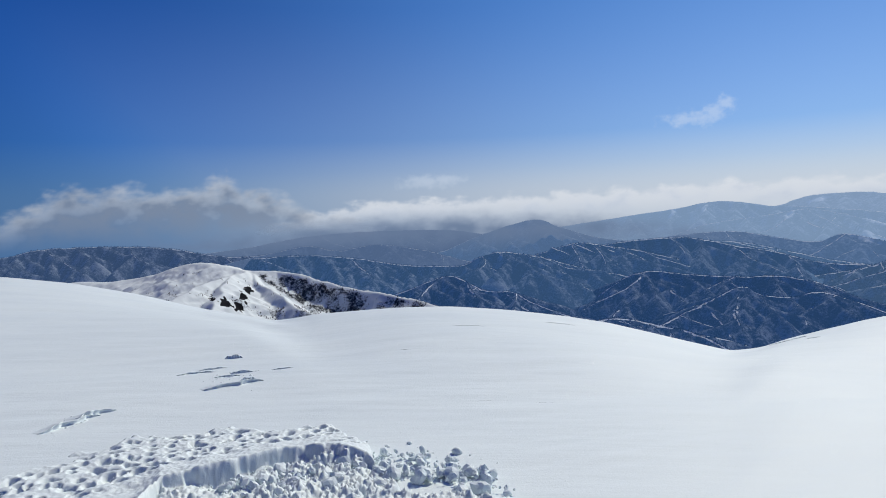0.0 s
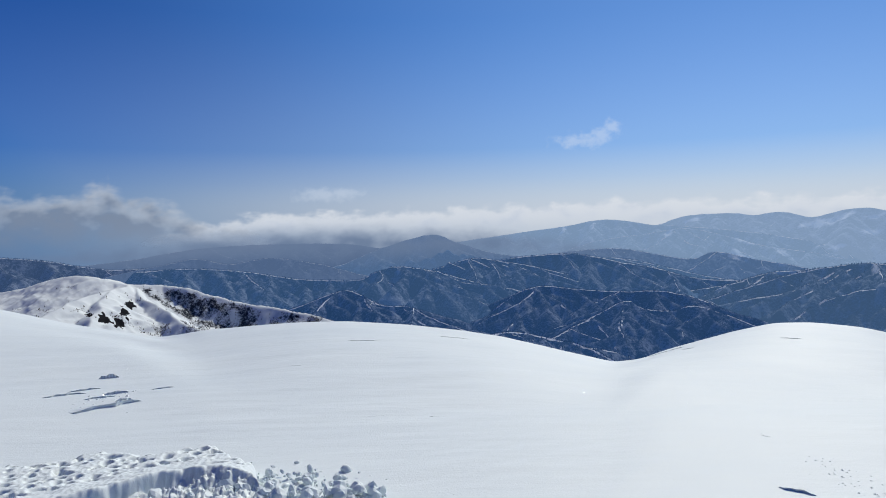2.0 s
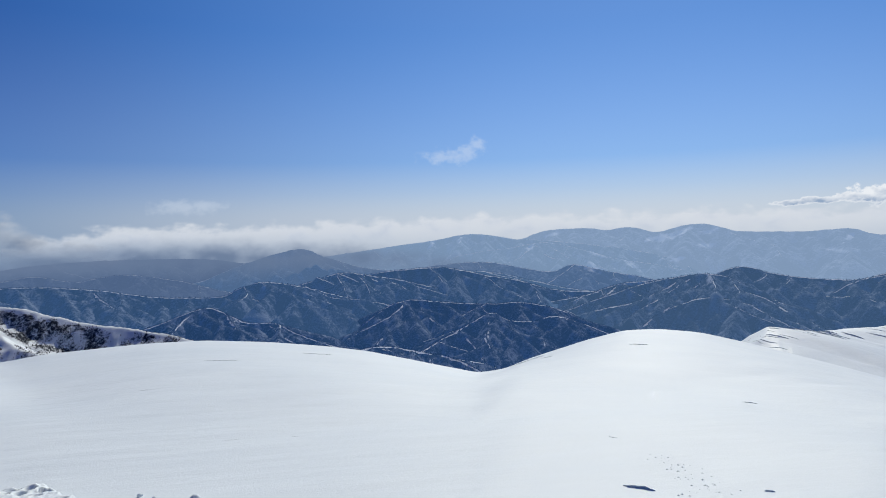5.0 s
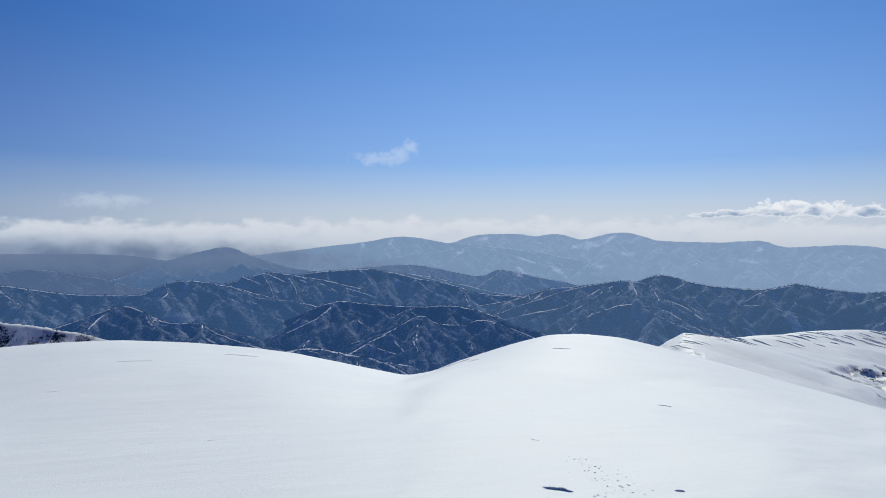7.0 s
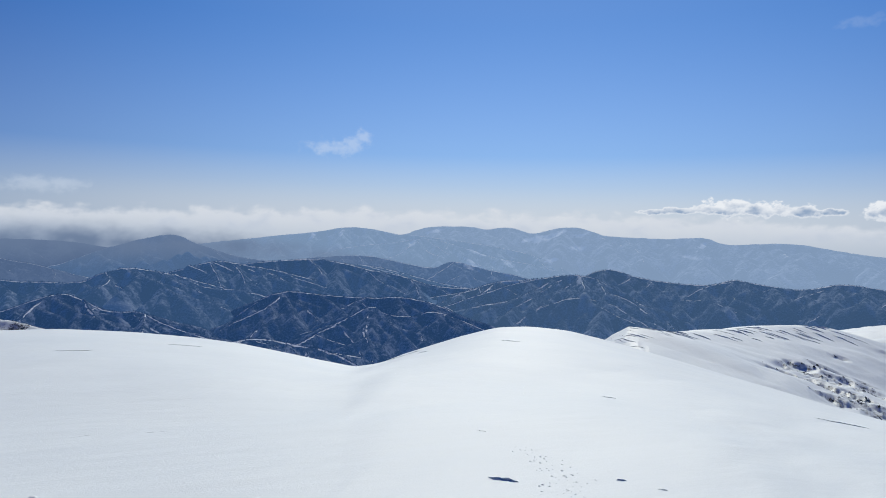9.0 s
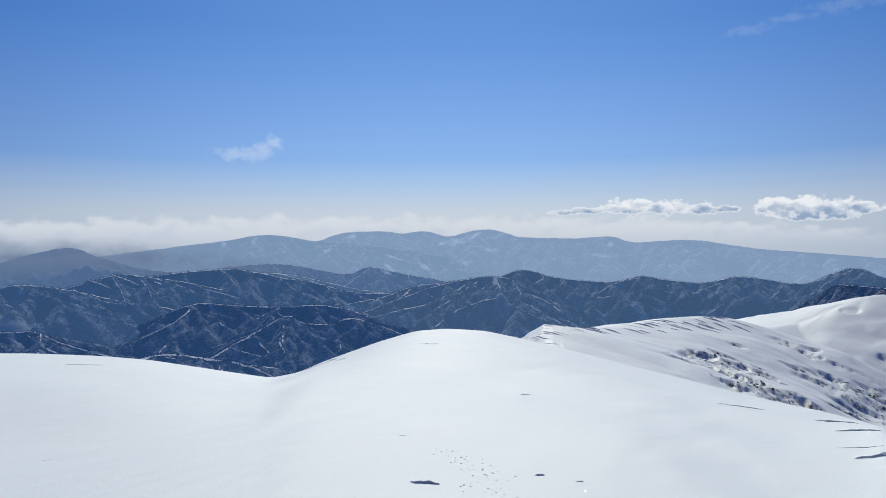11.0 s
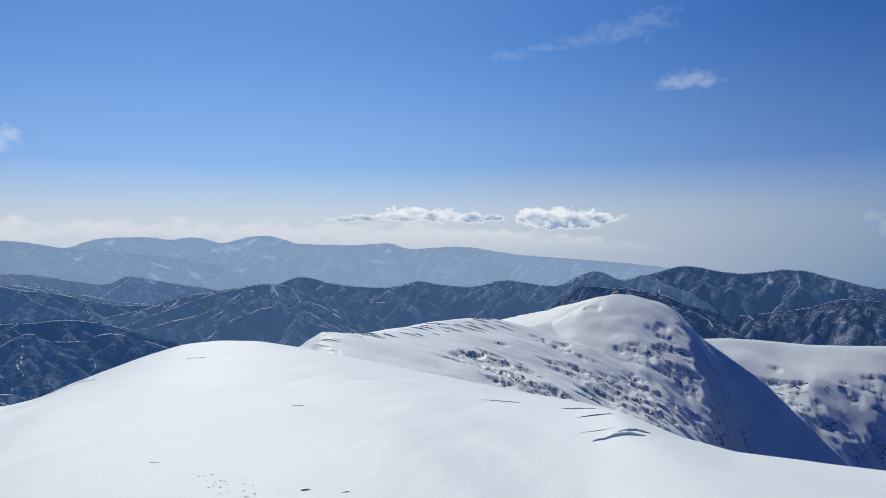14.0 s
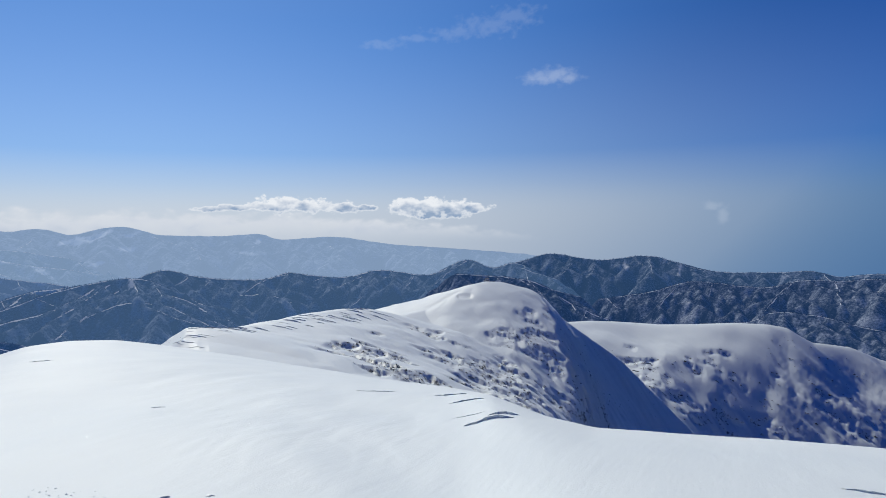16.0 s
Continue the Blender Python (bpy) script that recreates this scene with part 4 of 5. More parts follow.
woods([[(4, -4.2, 2300), (8.2, -3.19, 2330), (11.3, -2.38, 2350), (14.1, -2.74, 2350), (17.0, -3.28, 2340), (22, -4.6, 2330)],
       [(12, -2.9, 2480), (15.1, -2.37, 2500), (19.9, -2.16, 2500), (23.8, -2.92, 2500), (26.7, -3.45, 2490), (30.0, -4.3, 2480), (36, -4.4, 2500), (40, -4.6, 2500)]],
      0, 42, 131, "mid", "hazy blue wooded hills with pale crests",
      spurs=[[(9.3, -2.64), (11.7, -3.8), (14.1, -4.67)], [(11.2, -2.44), (13.6, -3.55), (15.5, -4.74)], [(12.9, -2.57), (15.1, -3.48), (16.8, -4.71)], [(14.1, -2.78), (16.3, -3.6), (18.0, -4.73)]])
woods([[(18, -2.6, 2600), (21.0, -2.5, 2620), (23.8, -2.6, 2640), (26.7, -3.2, 2620), (30.0, -4.0, 2600), (34, -4.6, 2600)]], 14, 38, 133, "far", "hazy wooded hill between the ranges",
      spurs=[[(21.4, -2.85), (23.0, -4.06), (23.7, -5.11)], [(25.6, -3.22), (27.9, -4.08), (29.4, -5.01)], [(23.7, -2.64), (26.5, -3.37), (28.8, -4.31)]])
woods([[(27, -5.6, 2400), (31.7, -4.76, 2400), (34.6, -3.85, 2420), (36.7, -3.6, 2430), (38.9, -3.48, 2440), (43, -4.4, 2440)]], 24, 46, 135, "sun", "wooded ridge with a snow clearing on its crest", clearings=[(36.2, -3.75, 1.1, 0.16, 0.05)],
      spurs=[[(34.6, -3.85), (33.5, -4.8), (32, -5.8)], [(37, -3.6), (36, -4.6), (35, -5.6)], [(31.7, -4.76), (30.6, -5.4), (29.5, -6.2)], [(33.2, -4.3), (31.6, -4.9), (30.2, -5.6)]])
woods([[(40, -4.4, 2450), (42, -3.2, 2450), (44.1, -2.46, 2460), (46.6, -3.09, 2470), (49.7, -3.43, 2480), (51.9, -3.44, 2480), (53.7, -3.0, 2480), (55.1, -3.16, 2490), (58.4, -3.5, 2500), (61.4, -2.95, 2500), (65.7, -3.41, 2510), (68.8, -2.2, 2520), (71.2, -2.95, 2520), (73.0, -2.5, 2520), (75.0, -3.5, 2530), (77, -5.2, 2530), (80, -7, 2530)]],
      36, 86, 137, "sun", "chain of wooded hills with snow-streaked flanks", rib=0.07, rows=200, tall=0.7, snow_line=0.8,
      spurs=[[(47.3, -3.67), (45.9, -4.4), (44.6, -5.6), (43.9, -6.61)], [(47.3, -3.48), (49.6, -4.66), (52.0, -4.75), (54.4, -5.6)], [(53.7, -3.08), (51.6, -3.64), (50.2, -4.48)], [(52.2, -4.9), (49.8, -5.82), (48.4, -6.93)],
             [(60.7, -3.13), (58.4, -4.08), (56.8, -4.8), (55.6, -6.09)], [(61.9, -3.52), (60.3, -4.57), (59.1, -5.82)], [(68.8, -2.27), (67.1, -3.37), (65.7, -4.56)], [(56.6, -3.35), (54.9, -4.3), (53.4, -5.11)], [(68.8, -3.12), (67.4, -4.08), (66.4, -5.03)]])
woods([[(68, -3.4, 1450), (72, -3.7, 1450), (74.8, -4.2, 1430), (77.2, -5.63, 1400), (80.0, -7.03, 1370), (84, -8.3, 1340)]],
      64, 90, 139, "low_glow", "dark wooded spur with snow between the trees", rib=0.08, spurs=[[(73.4, -3.9), (75.0, -4.9), (76.0, -6.4)]])
woods([[(86, -8.2, 1200), (91.7, -7.09, 1200), (93.3, -6.38, 1200), (96.3, -6.55, 1190), (99.2, -7.23, 1180), (104, -8, 1170)]],
      82, 108, 149, "low_glow", "dark wooded hill behind the snow ridge", rib=0.07, snow_line=0.45)
woods([[(80, -5.6, 1900), (84, -5.0, 1900), (86.3, -4.3, 1900), (88.0, -4.1, 1900), (92.5, -4.5, 1900), (95.2, -3.9, 1900), (98, -3.9, 1900), (100.5, -3.7, 1900), (108, -4.2, 1900)]],
      76, 112, 151, "low_glow", "snow-flecked wooded mountain", rib=0.07, snow_line=0.5,
      spurs=[[(86.3, -4.4), (85.4, -5.33), (84.5, -6.26)], [(88.8, -4.25), (88.4, -5.51)], [(94.4, -4.2), (93.3, -5.39), (92.5, -6.28)], [(97.4, -4.0), (97.8, -5.65)]])
woods([[(70, -3.2, 2900), (73.9, -2.27, 2900), (76.1, -1.76, 2900), (80.0, -2.32, 2900), (84.1, -2.02, 2900), (87.6, -3.03, 2880), (90.1, -3.33, 2870), (93.7, -3.3, 2860), (95.9, -3.19, 2850), (97.8, -3.58, 2850), (100.5, -3.32, 2850), (108, -3.6, 2850)]],
      66, 112, 157, "east", "snow-dusted wooded range", rib=0.07, snow_line=0.45, tall=0.6, clearings=[(82.2, -2.9, 0.25, 0.35, -1.2), (86.4, -3.3, 0.12, 0.4, 1.4)])
woods([[(-42, -2.2, 2800), (-33.7, -1.55, 2800), (-31.2, -1.08, 2800), (-26.0, -1.11, 2800), (-22.3, -1.48, 2790), (-18.1, -2.34, 2780), (-14.5, -2.39, 2780), (-12.7, -2.38, 2770), (-8.0, -3.18, 2750), (-4.2, -4.13, 2700)]],
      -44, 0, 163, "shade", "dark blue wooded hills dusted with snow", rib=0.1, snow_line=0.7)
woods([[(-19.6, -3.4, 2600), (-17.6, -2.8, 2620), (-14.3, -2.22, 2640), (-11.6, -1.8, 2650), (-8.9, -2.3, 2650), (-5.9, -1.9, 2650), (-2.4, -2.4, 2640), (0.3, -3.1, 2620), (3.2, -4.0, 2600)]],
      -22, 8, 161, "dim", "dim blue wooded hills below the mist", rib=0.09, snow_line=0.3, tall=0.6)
woods([[(-4, -3.2, 2900), (-0.3, -2.76, 2900), (3.6, -1.29, 2950), (7.8, -0.27, 3000), (9.9, -0.97, 3000), (13.2, -1.99, 3000), (15.5, -2.29, 3000), (20, -3, 3000)]],
      -8, 24, 167, "pale", "conical mountain pale in the haze", snow_line=0.4, tall=0.4)
woods([[(18, -2.3, 3350), (21.9, -1.1, 3400), (25.8, -0.61, 3400), (28.7, -0.22, 3400), (31.6, -0.84, 3400), (34.5, -1.7, 3400), (38, -2.3, 3400), (41, -3.1, 3400), (44, -4.3, 3400), (48, -6, 3400), (54, -8, 3400)]],
      14, 58, 173, "haze", "pale blue mountain with snow clearings", rib=0.08,
      spurs=[[(27.9, -0.33), (28.8, -1.28), (30.6, -2.0)], [(27.9, -0.33), (26.5, -1.48), (24.7, -2.17)], [(31.9, -1.5), (33.0, -2.25), (34.5, -2.71)]], tall=0.4, snow_line=0.35,
      clearings=[(33.0, -1.2, 0.8, 0.2, -0.42), (32.8, -2.45, 0.9, 0.32, -0.5), (35.7, -2.2, 0.6, 0.2, -0.75), (27.5, -0.55, 0.5, 0.25, 0.9)])
woods([[(13, -3.3, 2950), (17.0, -2.3, 2960), (19.9, -1.91, 2980), (23.7, -1.78, 3000), (26.5, -2.29, 3000), (29.2, -2.68, 3000), (31.0, -2.14, 3010), (33.6, -2.7, 3010), (37.0, -3.33, 3000), (41, -4.4, 3000)]],
      10, 44, 175, "pale", "wooded hills fading into blue haze", rib=0.07, snow_line=0.5, tall=0.5, clearings=[(32.2, -2.5, 0.8, 0.2, -0.4), (35.6, -3.1, 0.5, 0.16, -0.5)],
      spurs=[[(19.9, -1.95), (21.2, -2.7), (22.4, -3.4)], [(23.7, -1.85), (25.0, -2.8), (26.4, -3.5)], [(31.0, -2.2), (29.9, -3.0), (28.8, -3.7)], [(31.0, -2.2), (32.4, -3.1), (33.2, -3.8)]])
woods([[(8, -1.2, 3900), (15.2, -0.3, 3900), (19.0, 0.15, 3900), (22.6, 0.65, 3900), (26.3, 0.12, 3900), (28.2, 0.0, 3900), (34, -0.7, 3900), (38, -1.5, 3900), (42, -2.8, 3900), (47, -4.6, 3900), (56, -8, 3900)]],
      4, 60, 179, "haze", "distant pale mountain under the cloud bank", depth=(0.68, 1.12), rows=160, snow_line=0.35, tall=0.35, clearings=[(19.0, -0.16, 0.3, 0.25, 0.7), (21.4, 0.05, 0.25, 0.2, 0.7)])
woods([[(22, -0.6, 4400), (26.7, 0.12, 4400), (27.8, 0.47, 4400), (29.0, 0.81, 4400), (32.4, 0.89, 4400), (33.8, 0.67, 4400), (35.7, 0.89, 4400), (37.8, 0.42, 4400), (39.8, 0.87, 4400), (41.4, 0.96, 4400), (43.0, 0.53, 4400), (44.4, 0.28, 4400), (48.6, 0.16, 4400), (51.5, 0.28, 4400), (53.2, -0.2, 4400), (57.8, -0.06, 4400), (62.3, -0.74, 4400), (67.7, -1.21, 4400), (73.9, -1.78, 4400), (82, -2.8, 4400)]],
      18, 86, 181, "bright", "far mountain range fading into bright haze", step=0.15, depth=(0.62, 1.1), rows=200, side=0.8, snow_line=0.3, rib=0.1, tall=0.3,
      clearings=[(38.2, -0.07, 1.4, 0.28, 0.1), (39.8, 0.34, 0.8, 0.2, 0.5), (41.7, 0.35, 0.8, 0.14, 0.2), (41.5, -0.78, 0.8, 0.16, -0.1), (39.4, -1.84, 0.6, 0.16, 0.25), (29.4, 0.45, 0.7, 0.16, 0.3), (51.4, -0.4, 0.4, 0.2, 0.8), (50.6, -1.3, 0.7, 0.1, -0.15)])
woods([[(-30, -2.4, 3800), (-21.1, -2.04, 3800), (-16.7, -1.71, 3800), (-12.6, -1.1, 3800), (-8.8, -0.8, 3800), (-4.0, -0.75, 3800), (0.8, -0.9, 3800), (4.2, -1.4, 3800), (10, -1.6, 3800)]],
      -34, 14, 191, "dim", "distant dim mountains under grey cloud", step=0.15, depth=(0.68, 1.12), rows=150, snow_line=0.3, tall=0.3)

for X, Y, Z, D, gully, open_snow, lines, r_mid, low, seed, key, label, side, soft, snow_line, tall in RANGES:
    keep = (Z[:-1, :-1] > low) & (Z[:-1, :-1] > over_height(X[:-1, :-1], Y[:-1, :-1]) - 0.02 * r_mid)
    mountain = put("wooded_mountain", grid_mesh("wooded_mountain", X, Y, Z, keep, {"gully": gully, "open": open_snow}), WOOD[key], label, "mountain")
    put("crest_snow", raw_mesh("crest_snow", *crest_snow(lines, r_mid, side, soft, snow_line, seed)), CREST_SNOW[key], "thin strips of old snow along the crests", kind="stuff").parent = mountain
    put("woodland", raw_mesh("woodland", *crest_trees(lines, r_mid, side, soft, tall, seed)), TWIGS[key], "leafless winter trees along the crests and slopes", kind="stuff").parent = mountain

WM = white_mountain()
put("woodland", tree_mesh("woodland", WM[1], WM[2], WM[3], np.clip(WM[4] - 0.3, 0, 1) ** 1.5 * (WM[3] > -150) + 1e-12, 11000, 1.3, 77), twig_material("twigs_close", 0.0, NEAR_HAZE),
    "bare trees on the lower slope", kind="stuff").parent = WM[0]

# valley floor out to the horizon
A, R = np.meshgrid(np.radians(np.arange(-180, 180.1, 2)), np.geomspace(300, 4900, 40))
X, Y = R * np.sin(A), R * np.cos(A)
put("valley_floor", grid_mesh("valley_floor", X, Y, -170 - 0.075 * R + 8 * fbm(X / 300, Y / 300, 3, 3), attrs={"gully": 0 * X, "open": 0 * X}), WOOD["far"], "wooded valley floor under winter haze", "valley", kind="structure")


# ---- clouds ----
def cloud_material(name, edge, core, strength=1.0):
    """Glowing cloud: bright and thin at the edges, with grey shade painted into its deeper and lower parts."""
    m, n, l, p, out = material(name)
    n.remove(p)
    att = n.new("ShaderNodeAttribute")
    att.attribute_name = "veil"
    body_shade = n.new("ShaderNodeAttribute")
    body_shade.attribute_name = "grey_shade"
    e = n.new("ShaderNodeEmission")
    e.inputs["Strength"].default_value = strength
    l.new(mix_colour(n, l, body_shade.outputs["Fac"], edge, core), e.inputs["Color"])
    clear_air = n.new("ShaderNodeBsdfTransparent")
    mix = n.new("ShaderNodeMixShader")
    l.new(att.outputs["Fac"], mix.inputs[0])
    l.new(clear_air.outputs[0], mix.inputs[1])
    l.new(e.outputs[0], mix.inputs[2])
    l.new(mix.outputs[0], out.inputs["Surface"])
    return m


def cloud(name, az0, az1, el0, el1, r, shape, mat, label, step=0.06, bulge=40):
    """A far cloud: shape(az, el) gives density and painted shade; the shaded parts swell towards the viewer."""
    A, E = np.meshgrid(np.arange(az0, az1, step), np.arange(el0, el1, step))
    density, body_shade = shape(A, E)
    R = r - bulge * body_shade + 0 * A
    X, Y, Z = R * np.sin(np.radians(A)), R * np.cos(np.radians(A)), EYE + R * np.tan(np.radians(E))
    solid = density[:-1, :-1] + density[1:, 1:] + density[1:, :-1] + density[:-1, 1:] > 0.02
    put(name, grid_mesh(name, X, Y, Z, solid, {"veil": density, "grey_shade": np.clip(body_shade, 0, 1)}), mat, label, "cloud")


def bank(top, seed, soft, fade0, fade1, puff, solid):
    def shape(A, E):
        t = np.interp(A, [q[0] for q in top], [q[1] for q in top])
        n = fbm(A * 0.45, E * 0.95, 5, seed, 0.55)
        d = step_up(t + puff * n - E, 0, soft) * step_up(E, fade0, fade1) * solid
        inner = fbm(A * 0.5 + 9, E * 0.8 + 3, 4, seed + 8)
        # second value: painted shade, greyer further below the bank's top
        return d * np.clip(0.88 + 0.3 * inner, 0.3, 1), np.clip(0.5 * inner + 0.45 * (t - E - 0.2), 0, 1)
    return shape


def puffs(blobs, seed, ragged, solid=0.95, soft=0.3):
    def shape(A, E):
        v = np.full(A.shape, -9.0)
        middle, tall = sum(b[1] for b in blobs) / len(blobs), max(b[3] for b in blobs)
        for a, e, w, h in blobs:
            v = np.maximum(v, 1 - np.hypot((A - a) / w, (E - e) / h))
        n = fbm(A * 1.1, E * 1.6, 5, seed, 0.6)
        v = v + ragged * n
        lump = fbm(A * 0.9 + 4, E * 1.5 + 2, 4, seed + 4)
        # second value paints underside shade, growing towards the cloud's base
        return step_up(v, 0.3 - soft, soft) * solid, np.clip(step_up(v, 0.05, 0.6) * (0.55 - 0.9 * (E - middle) / tall + 0.5 * lump), 0, 1)
    return shape


white_cloud = cloud_material("white_cloud", (0.71, 0.745, 0.80), (0.56, 0.62, 0.72))
grey_cloud = cloud_material("grey_cloud", (0.55, 0.59, 0.65), (0.20, 0.25, 0.345))
cumulus = cloud_material("cumulus", (0.84, 0.87, 0.91), (0.28, 0.38, 0.54))
# glow colours of the sheet that paints haze over the hills
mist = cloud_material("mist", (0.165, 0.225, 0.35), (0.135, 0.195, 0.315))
wisp = cloud_material("wisp", (0.72, 0.79, 0.88), (0.70, 0.77, 0.87))
cloud("cloud_bank", -46, -4, -2.2, 6.5, 3650, bank([(-46, 1.2), (-33.5, 1.6), (-30.6, 3.3), (-29.5, 3.9), (-22, 3.7), (-18.5, 4.0), (-17.7, 4.9), (-16.5, 3.7), (-13.3, 3.0), (-10.6, 1.4), (-7, 0.6), (-4, -1)], 301, 1.7, -2.0, 1.6, 0.7, 0.85),
      grey_cloud, "low grey cloud bank over hazy hills", 0.1)
cloud("cloud_bank", -16, 78, -0.9, 4.5, 4750, bank([(-16, -0.5), (-11, 1.3), (-6.3, 1.9), (1, 2.0), (8, 2.1), (17, 2.3), (27, 2.4), (36, 2.3), (43, 2.3), (48, 2.1), (53, 2.2), (58, 1.9), (63, 1.5), (68, 0.9), (73, 0.2), (78, -0.8)], 311, 0.8, -0.8, 1.3, 0.5, 0.9),
      white_cloud, "long bright cloud bank along the mountain horizon", 0.08)
# see-through glowing sheet added in front of the far ranges as their haze
cloud("haze_sheet", -26, 37, -3.4, 2.2, 2860, bank([(-26, -0.6), (-18, -0.1), (-12, 0.4), (-6, 0.9), (2, 1.0), (6, 0.7), (9, 0.8), (13, 0.4), (17, -0.2), (22, -0.9), (28, -1.8), (34, -2.8), (37, -3.4)], 315, 1.8, -3.3, -1.0, 0.25, 0.92),
      mist, "glowing blue-grey haze sheet before the far hills", 0.12)
cloud("cumulus_cloud", 44, 63, 1.2, 4.6, 4700, puffs([(47.8, 2.35, 1.6, 0.28), (49.5, 2.45, 2.0, 0.3), (51.5, 2.6, 1.4, 0.45), (53.3, 2.7, 2.1, 0.85), (55.6, 2.6, 2.0, 0.65), (58.2, 2.45, 2.2, 0.55), (60, 2.35, 1.6, 0.35)], 321, 0.36), cumulus, "small bright cumulus cloud with a grey core", 0.045)
cloud("cumulus_cloud", 60.5, 73, 0.6, 4.4, 4700, puffs([(64, 2.4, 1.9, 0.9), (65.8, 2.25, 2.2, 1.05), (67.8, 2.2, 2.2, 0.85), (69.4, 2.2, 1.8, 0.5)], 331, 0.34), cumulus, "rounded bright cumulus cloud above the far range", 0.045)
cloud("wisp_cloud", 17.5, 26, 5.6, 9.8, 4600, puffs([(20.4, 7.3, 1.6, 0.5), (21.6, 7.2, 0.9, 0.5), (22.4, 7.7, 0.9, 0.6), (23.1, 8.2, 0.7, 0.5)], 341, 0.6, 0.34, 0.95), wisp, "small torn white wisp in the blue sky", 0.05)
cloud("wisp_cloud", -4, 3.5, 2.2, 4.6, 4600, puffs([(-1.2, 3.3, 2.0, 0.5), (0.2, 3.4, 1.4, 0.4)], 345, 0.5, 0.3, 1.0), wisp, "faint small cloud above the bank", 0.07)
cloud("wisp_cloud", 59, 79, 13.8, 20.5, 4600, puffs([(62, 15.8, 1.4, 0.3), (65, 16.3, 1.8, 0.25), (68.3, 16.7, 2.0, 0.45), (71.2, 17.2, 2.2, 0.7), (73.3, 17.8, 1.7, 0.7)], 351, 0.7, 0.10, 0.95), wisp, "thin streak of high white cloud", 0.08)
cloud("wisp_cloud", 71, 82, 10.8, 15, 4600, puffs([(75.4, 12.9, 1.2, 0.5), (76.6, 13.0, 1.4, 0.55), (77.8, 12.8, 0.9, 0.35)], 361, 0.45, 0.27, 1.0), wisp, "small soft white cloud high in the sky", 0.06)
cloud("wisp_cloud", 86.5, 92, 0.2, 3.2, 4600, puffs([(89.0, 1.95, 0.7, 0.28), (89.7, 1.2, 0.4, 0.6)], 371, 0.5, 0.15, 1.0), wisp, "tiny faint cloud in the haze", 0.05)


# ---- the snow close to the feet ----
def on_snow(az, el):
    """Where a sight line from the eye first meets the snowfield."""
    r = np.geomspace(1.5, 90, 1500)
    a = radians(az)
    z = snow_height(r * math.sin(a), r * math.cos(a))
    hit = np.argmax(z >= EYE + r * math.tan(radians(el)))
    return np.array((r[hit] * math.sin(a), r[hit] * math.cos(a), z[hit]))


def trampled_snow():
    """Broken snow beside the stance: a pitted crust of small steps, a dug ledge and heaped clods."""
    A, R = np.meshgrid(np.arange(-46, 7, 0.1), np.geomspace(2.6, 7.0, 380))
    X, Y = R * np.sin(np.radians(A)), R * np.cos(np.radians(A))
    base = snow_height(X, Y)
    edge = 0.25 * fbm(X * 1.6, Y * 1.6, 3, 401) + 0.05 * fbm(X * 7, Y * 7, 3, 403)
    # outer limit of the pitted crust and of the heap, as distance by azimuth
    crust = step_up(np.interp(A, [-46, -34.6, -25.6, -17.4, -10, -7.2, -6, 7], [5.4, 5.75, 6.15, 6.2, 5.9, 5.3, 4.5, 2.0]) + edge * 0.8 - R, 0, 0.22)
    heap = step_up(np.interp(A, [-46, -26, -24, -19, -12.5, -7.5, -5.6, -4, 0, 3.2, 4.4, 7], [2.0, 4.1, 4.55, 4.72, 4.92, 4.85, 4.55, 4.15, 4.25, 4.12, 3.4, 2.0]) + edge * 0.35 - R, 0, 0.05)
    rim = step_up(A, -46, -42) * step_up(R, 2.6, 2.9)
    crust, heap = crust * rim, heap * rim
    # pits: small rounded holes at uneven spots
    pit = np.zeros(X.shape)
    cell = 0.10
    for i in (-1, 0, 1):
        for j in (-1, 0, 1):
            gx, gy = np.floor(X / cell) + i, np.floor(Y / cell) + j
            h = [np.abs(np.sin(gx * q[0] + gy * q[1]) * 43758.5453) % 1.0 for q in ((12.98, 78.2), (39.3, 11.1), (73.1, 52.2), (27.6, 91.7))]
            d = np.hypot(X - (gx + h[0]) * cell, (Y - (gy + h[1]) * cell)) / (0.024 + 0.034 * h[2])
            d *= 1 + 0.3 * perlin(X * 14, Y * 14, 407)
            pit = np.maximum(pit, np.where(h[3] < 0.82, step_up(1.2 - d, 0, 0.75), 0))
    clear_lane = step_up(np.abs(R - np.interp(A, [-30, -20, -12, -8], [4.5, 5.0, 5.3, 5.5])) , 0.1, 0.25)
    heap_edge = np.interp(A, [-46, -26, -24, -19, -12.5, -7.5, -5.6, -4, 0, 3.2, 4.4, 7], [2.0, 4.1, 4.55, 4.72, 4.92, 4.85, 4.55, 4.15, 4.25, 4.12, 3.4, 2.0])
    bank_up = 0.11 * np.exp(-np.clip(R - heap_edge, 0, 9) / 0.35) * step_up(-A, 5, 9)
    crusty = crust * (0.045 + bank_up + 0.02 * fbm(X * 3, Y * 3, 3, 409) - 0.05 * pit * clear_lane * step_up(R - heap_edge, 0.1, 0.35))
    clods = np.abs(fbm(X * 6.5, Y * 6.5, 5, 411, 0.65))
    blocks = np.abs(fbm(X * 2.6 + 7, Y * 2.6, 2, 415))
    heaped = heap * (0.005 + 0.075 * clods + 0.10 * blocks) * (0.75 + 0.5 * fbm(X * 0.9, Y * 0.9, 2, 417))
    fine = 0.006 * fbm(X * 30, Y * 30, 3, 421)
    off = crusty * (1 - heap) + heaped + (crust + heap) * fine
    body = np.clip(crust + heap, 0, 1)
    Z = base + off - 0.02 * (1 - body)
    keep = (body[:-1, :-1] > 0.01) | (body[1:, 1:] > 0.01)
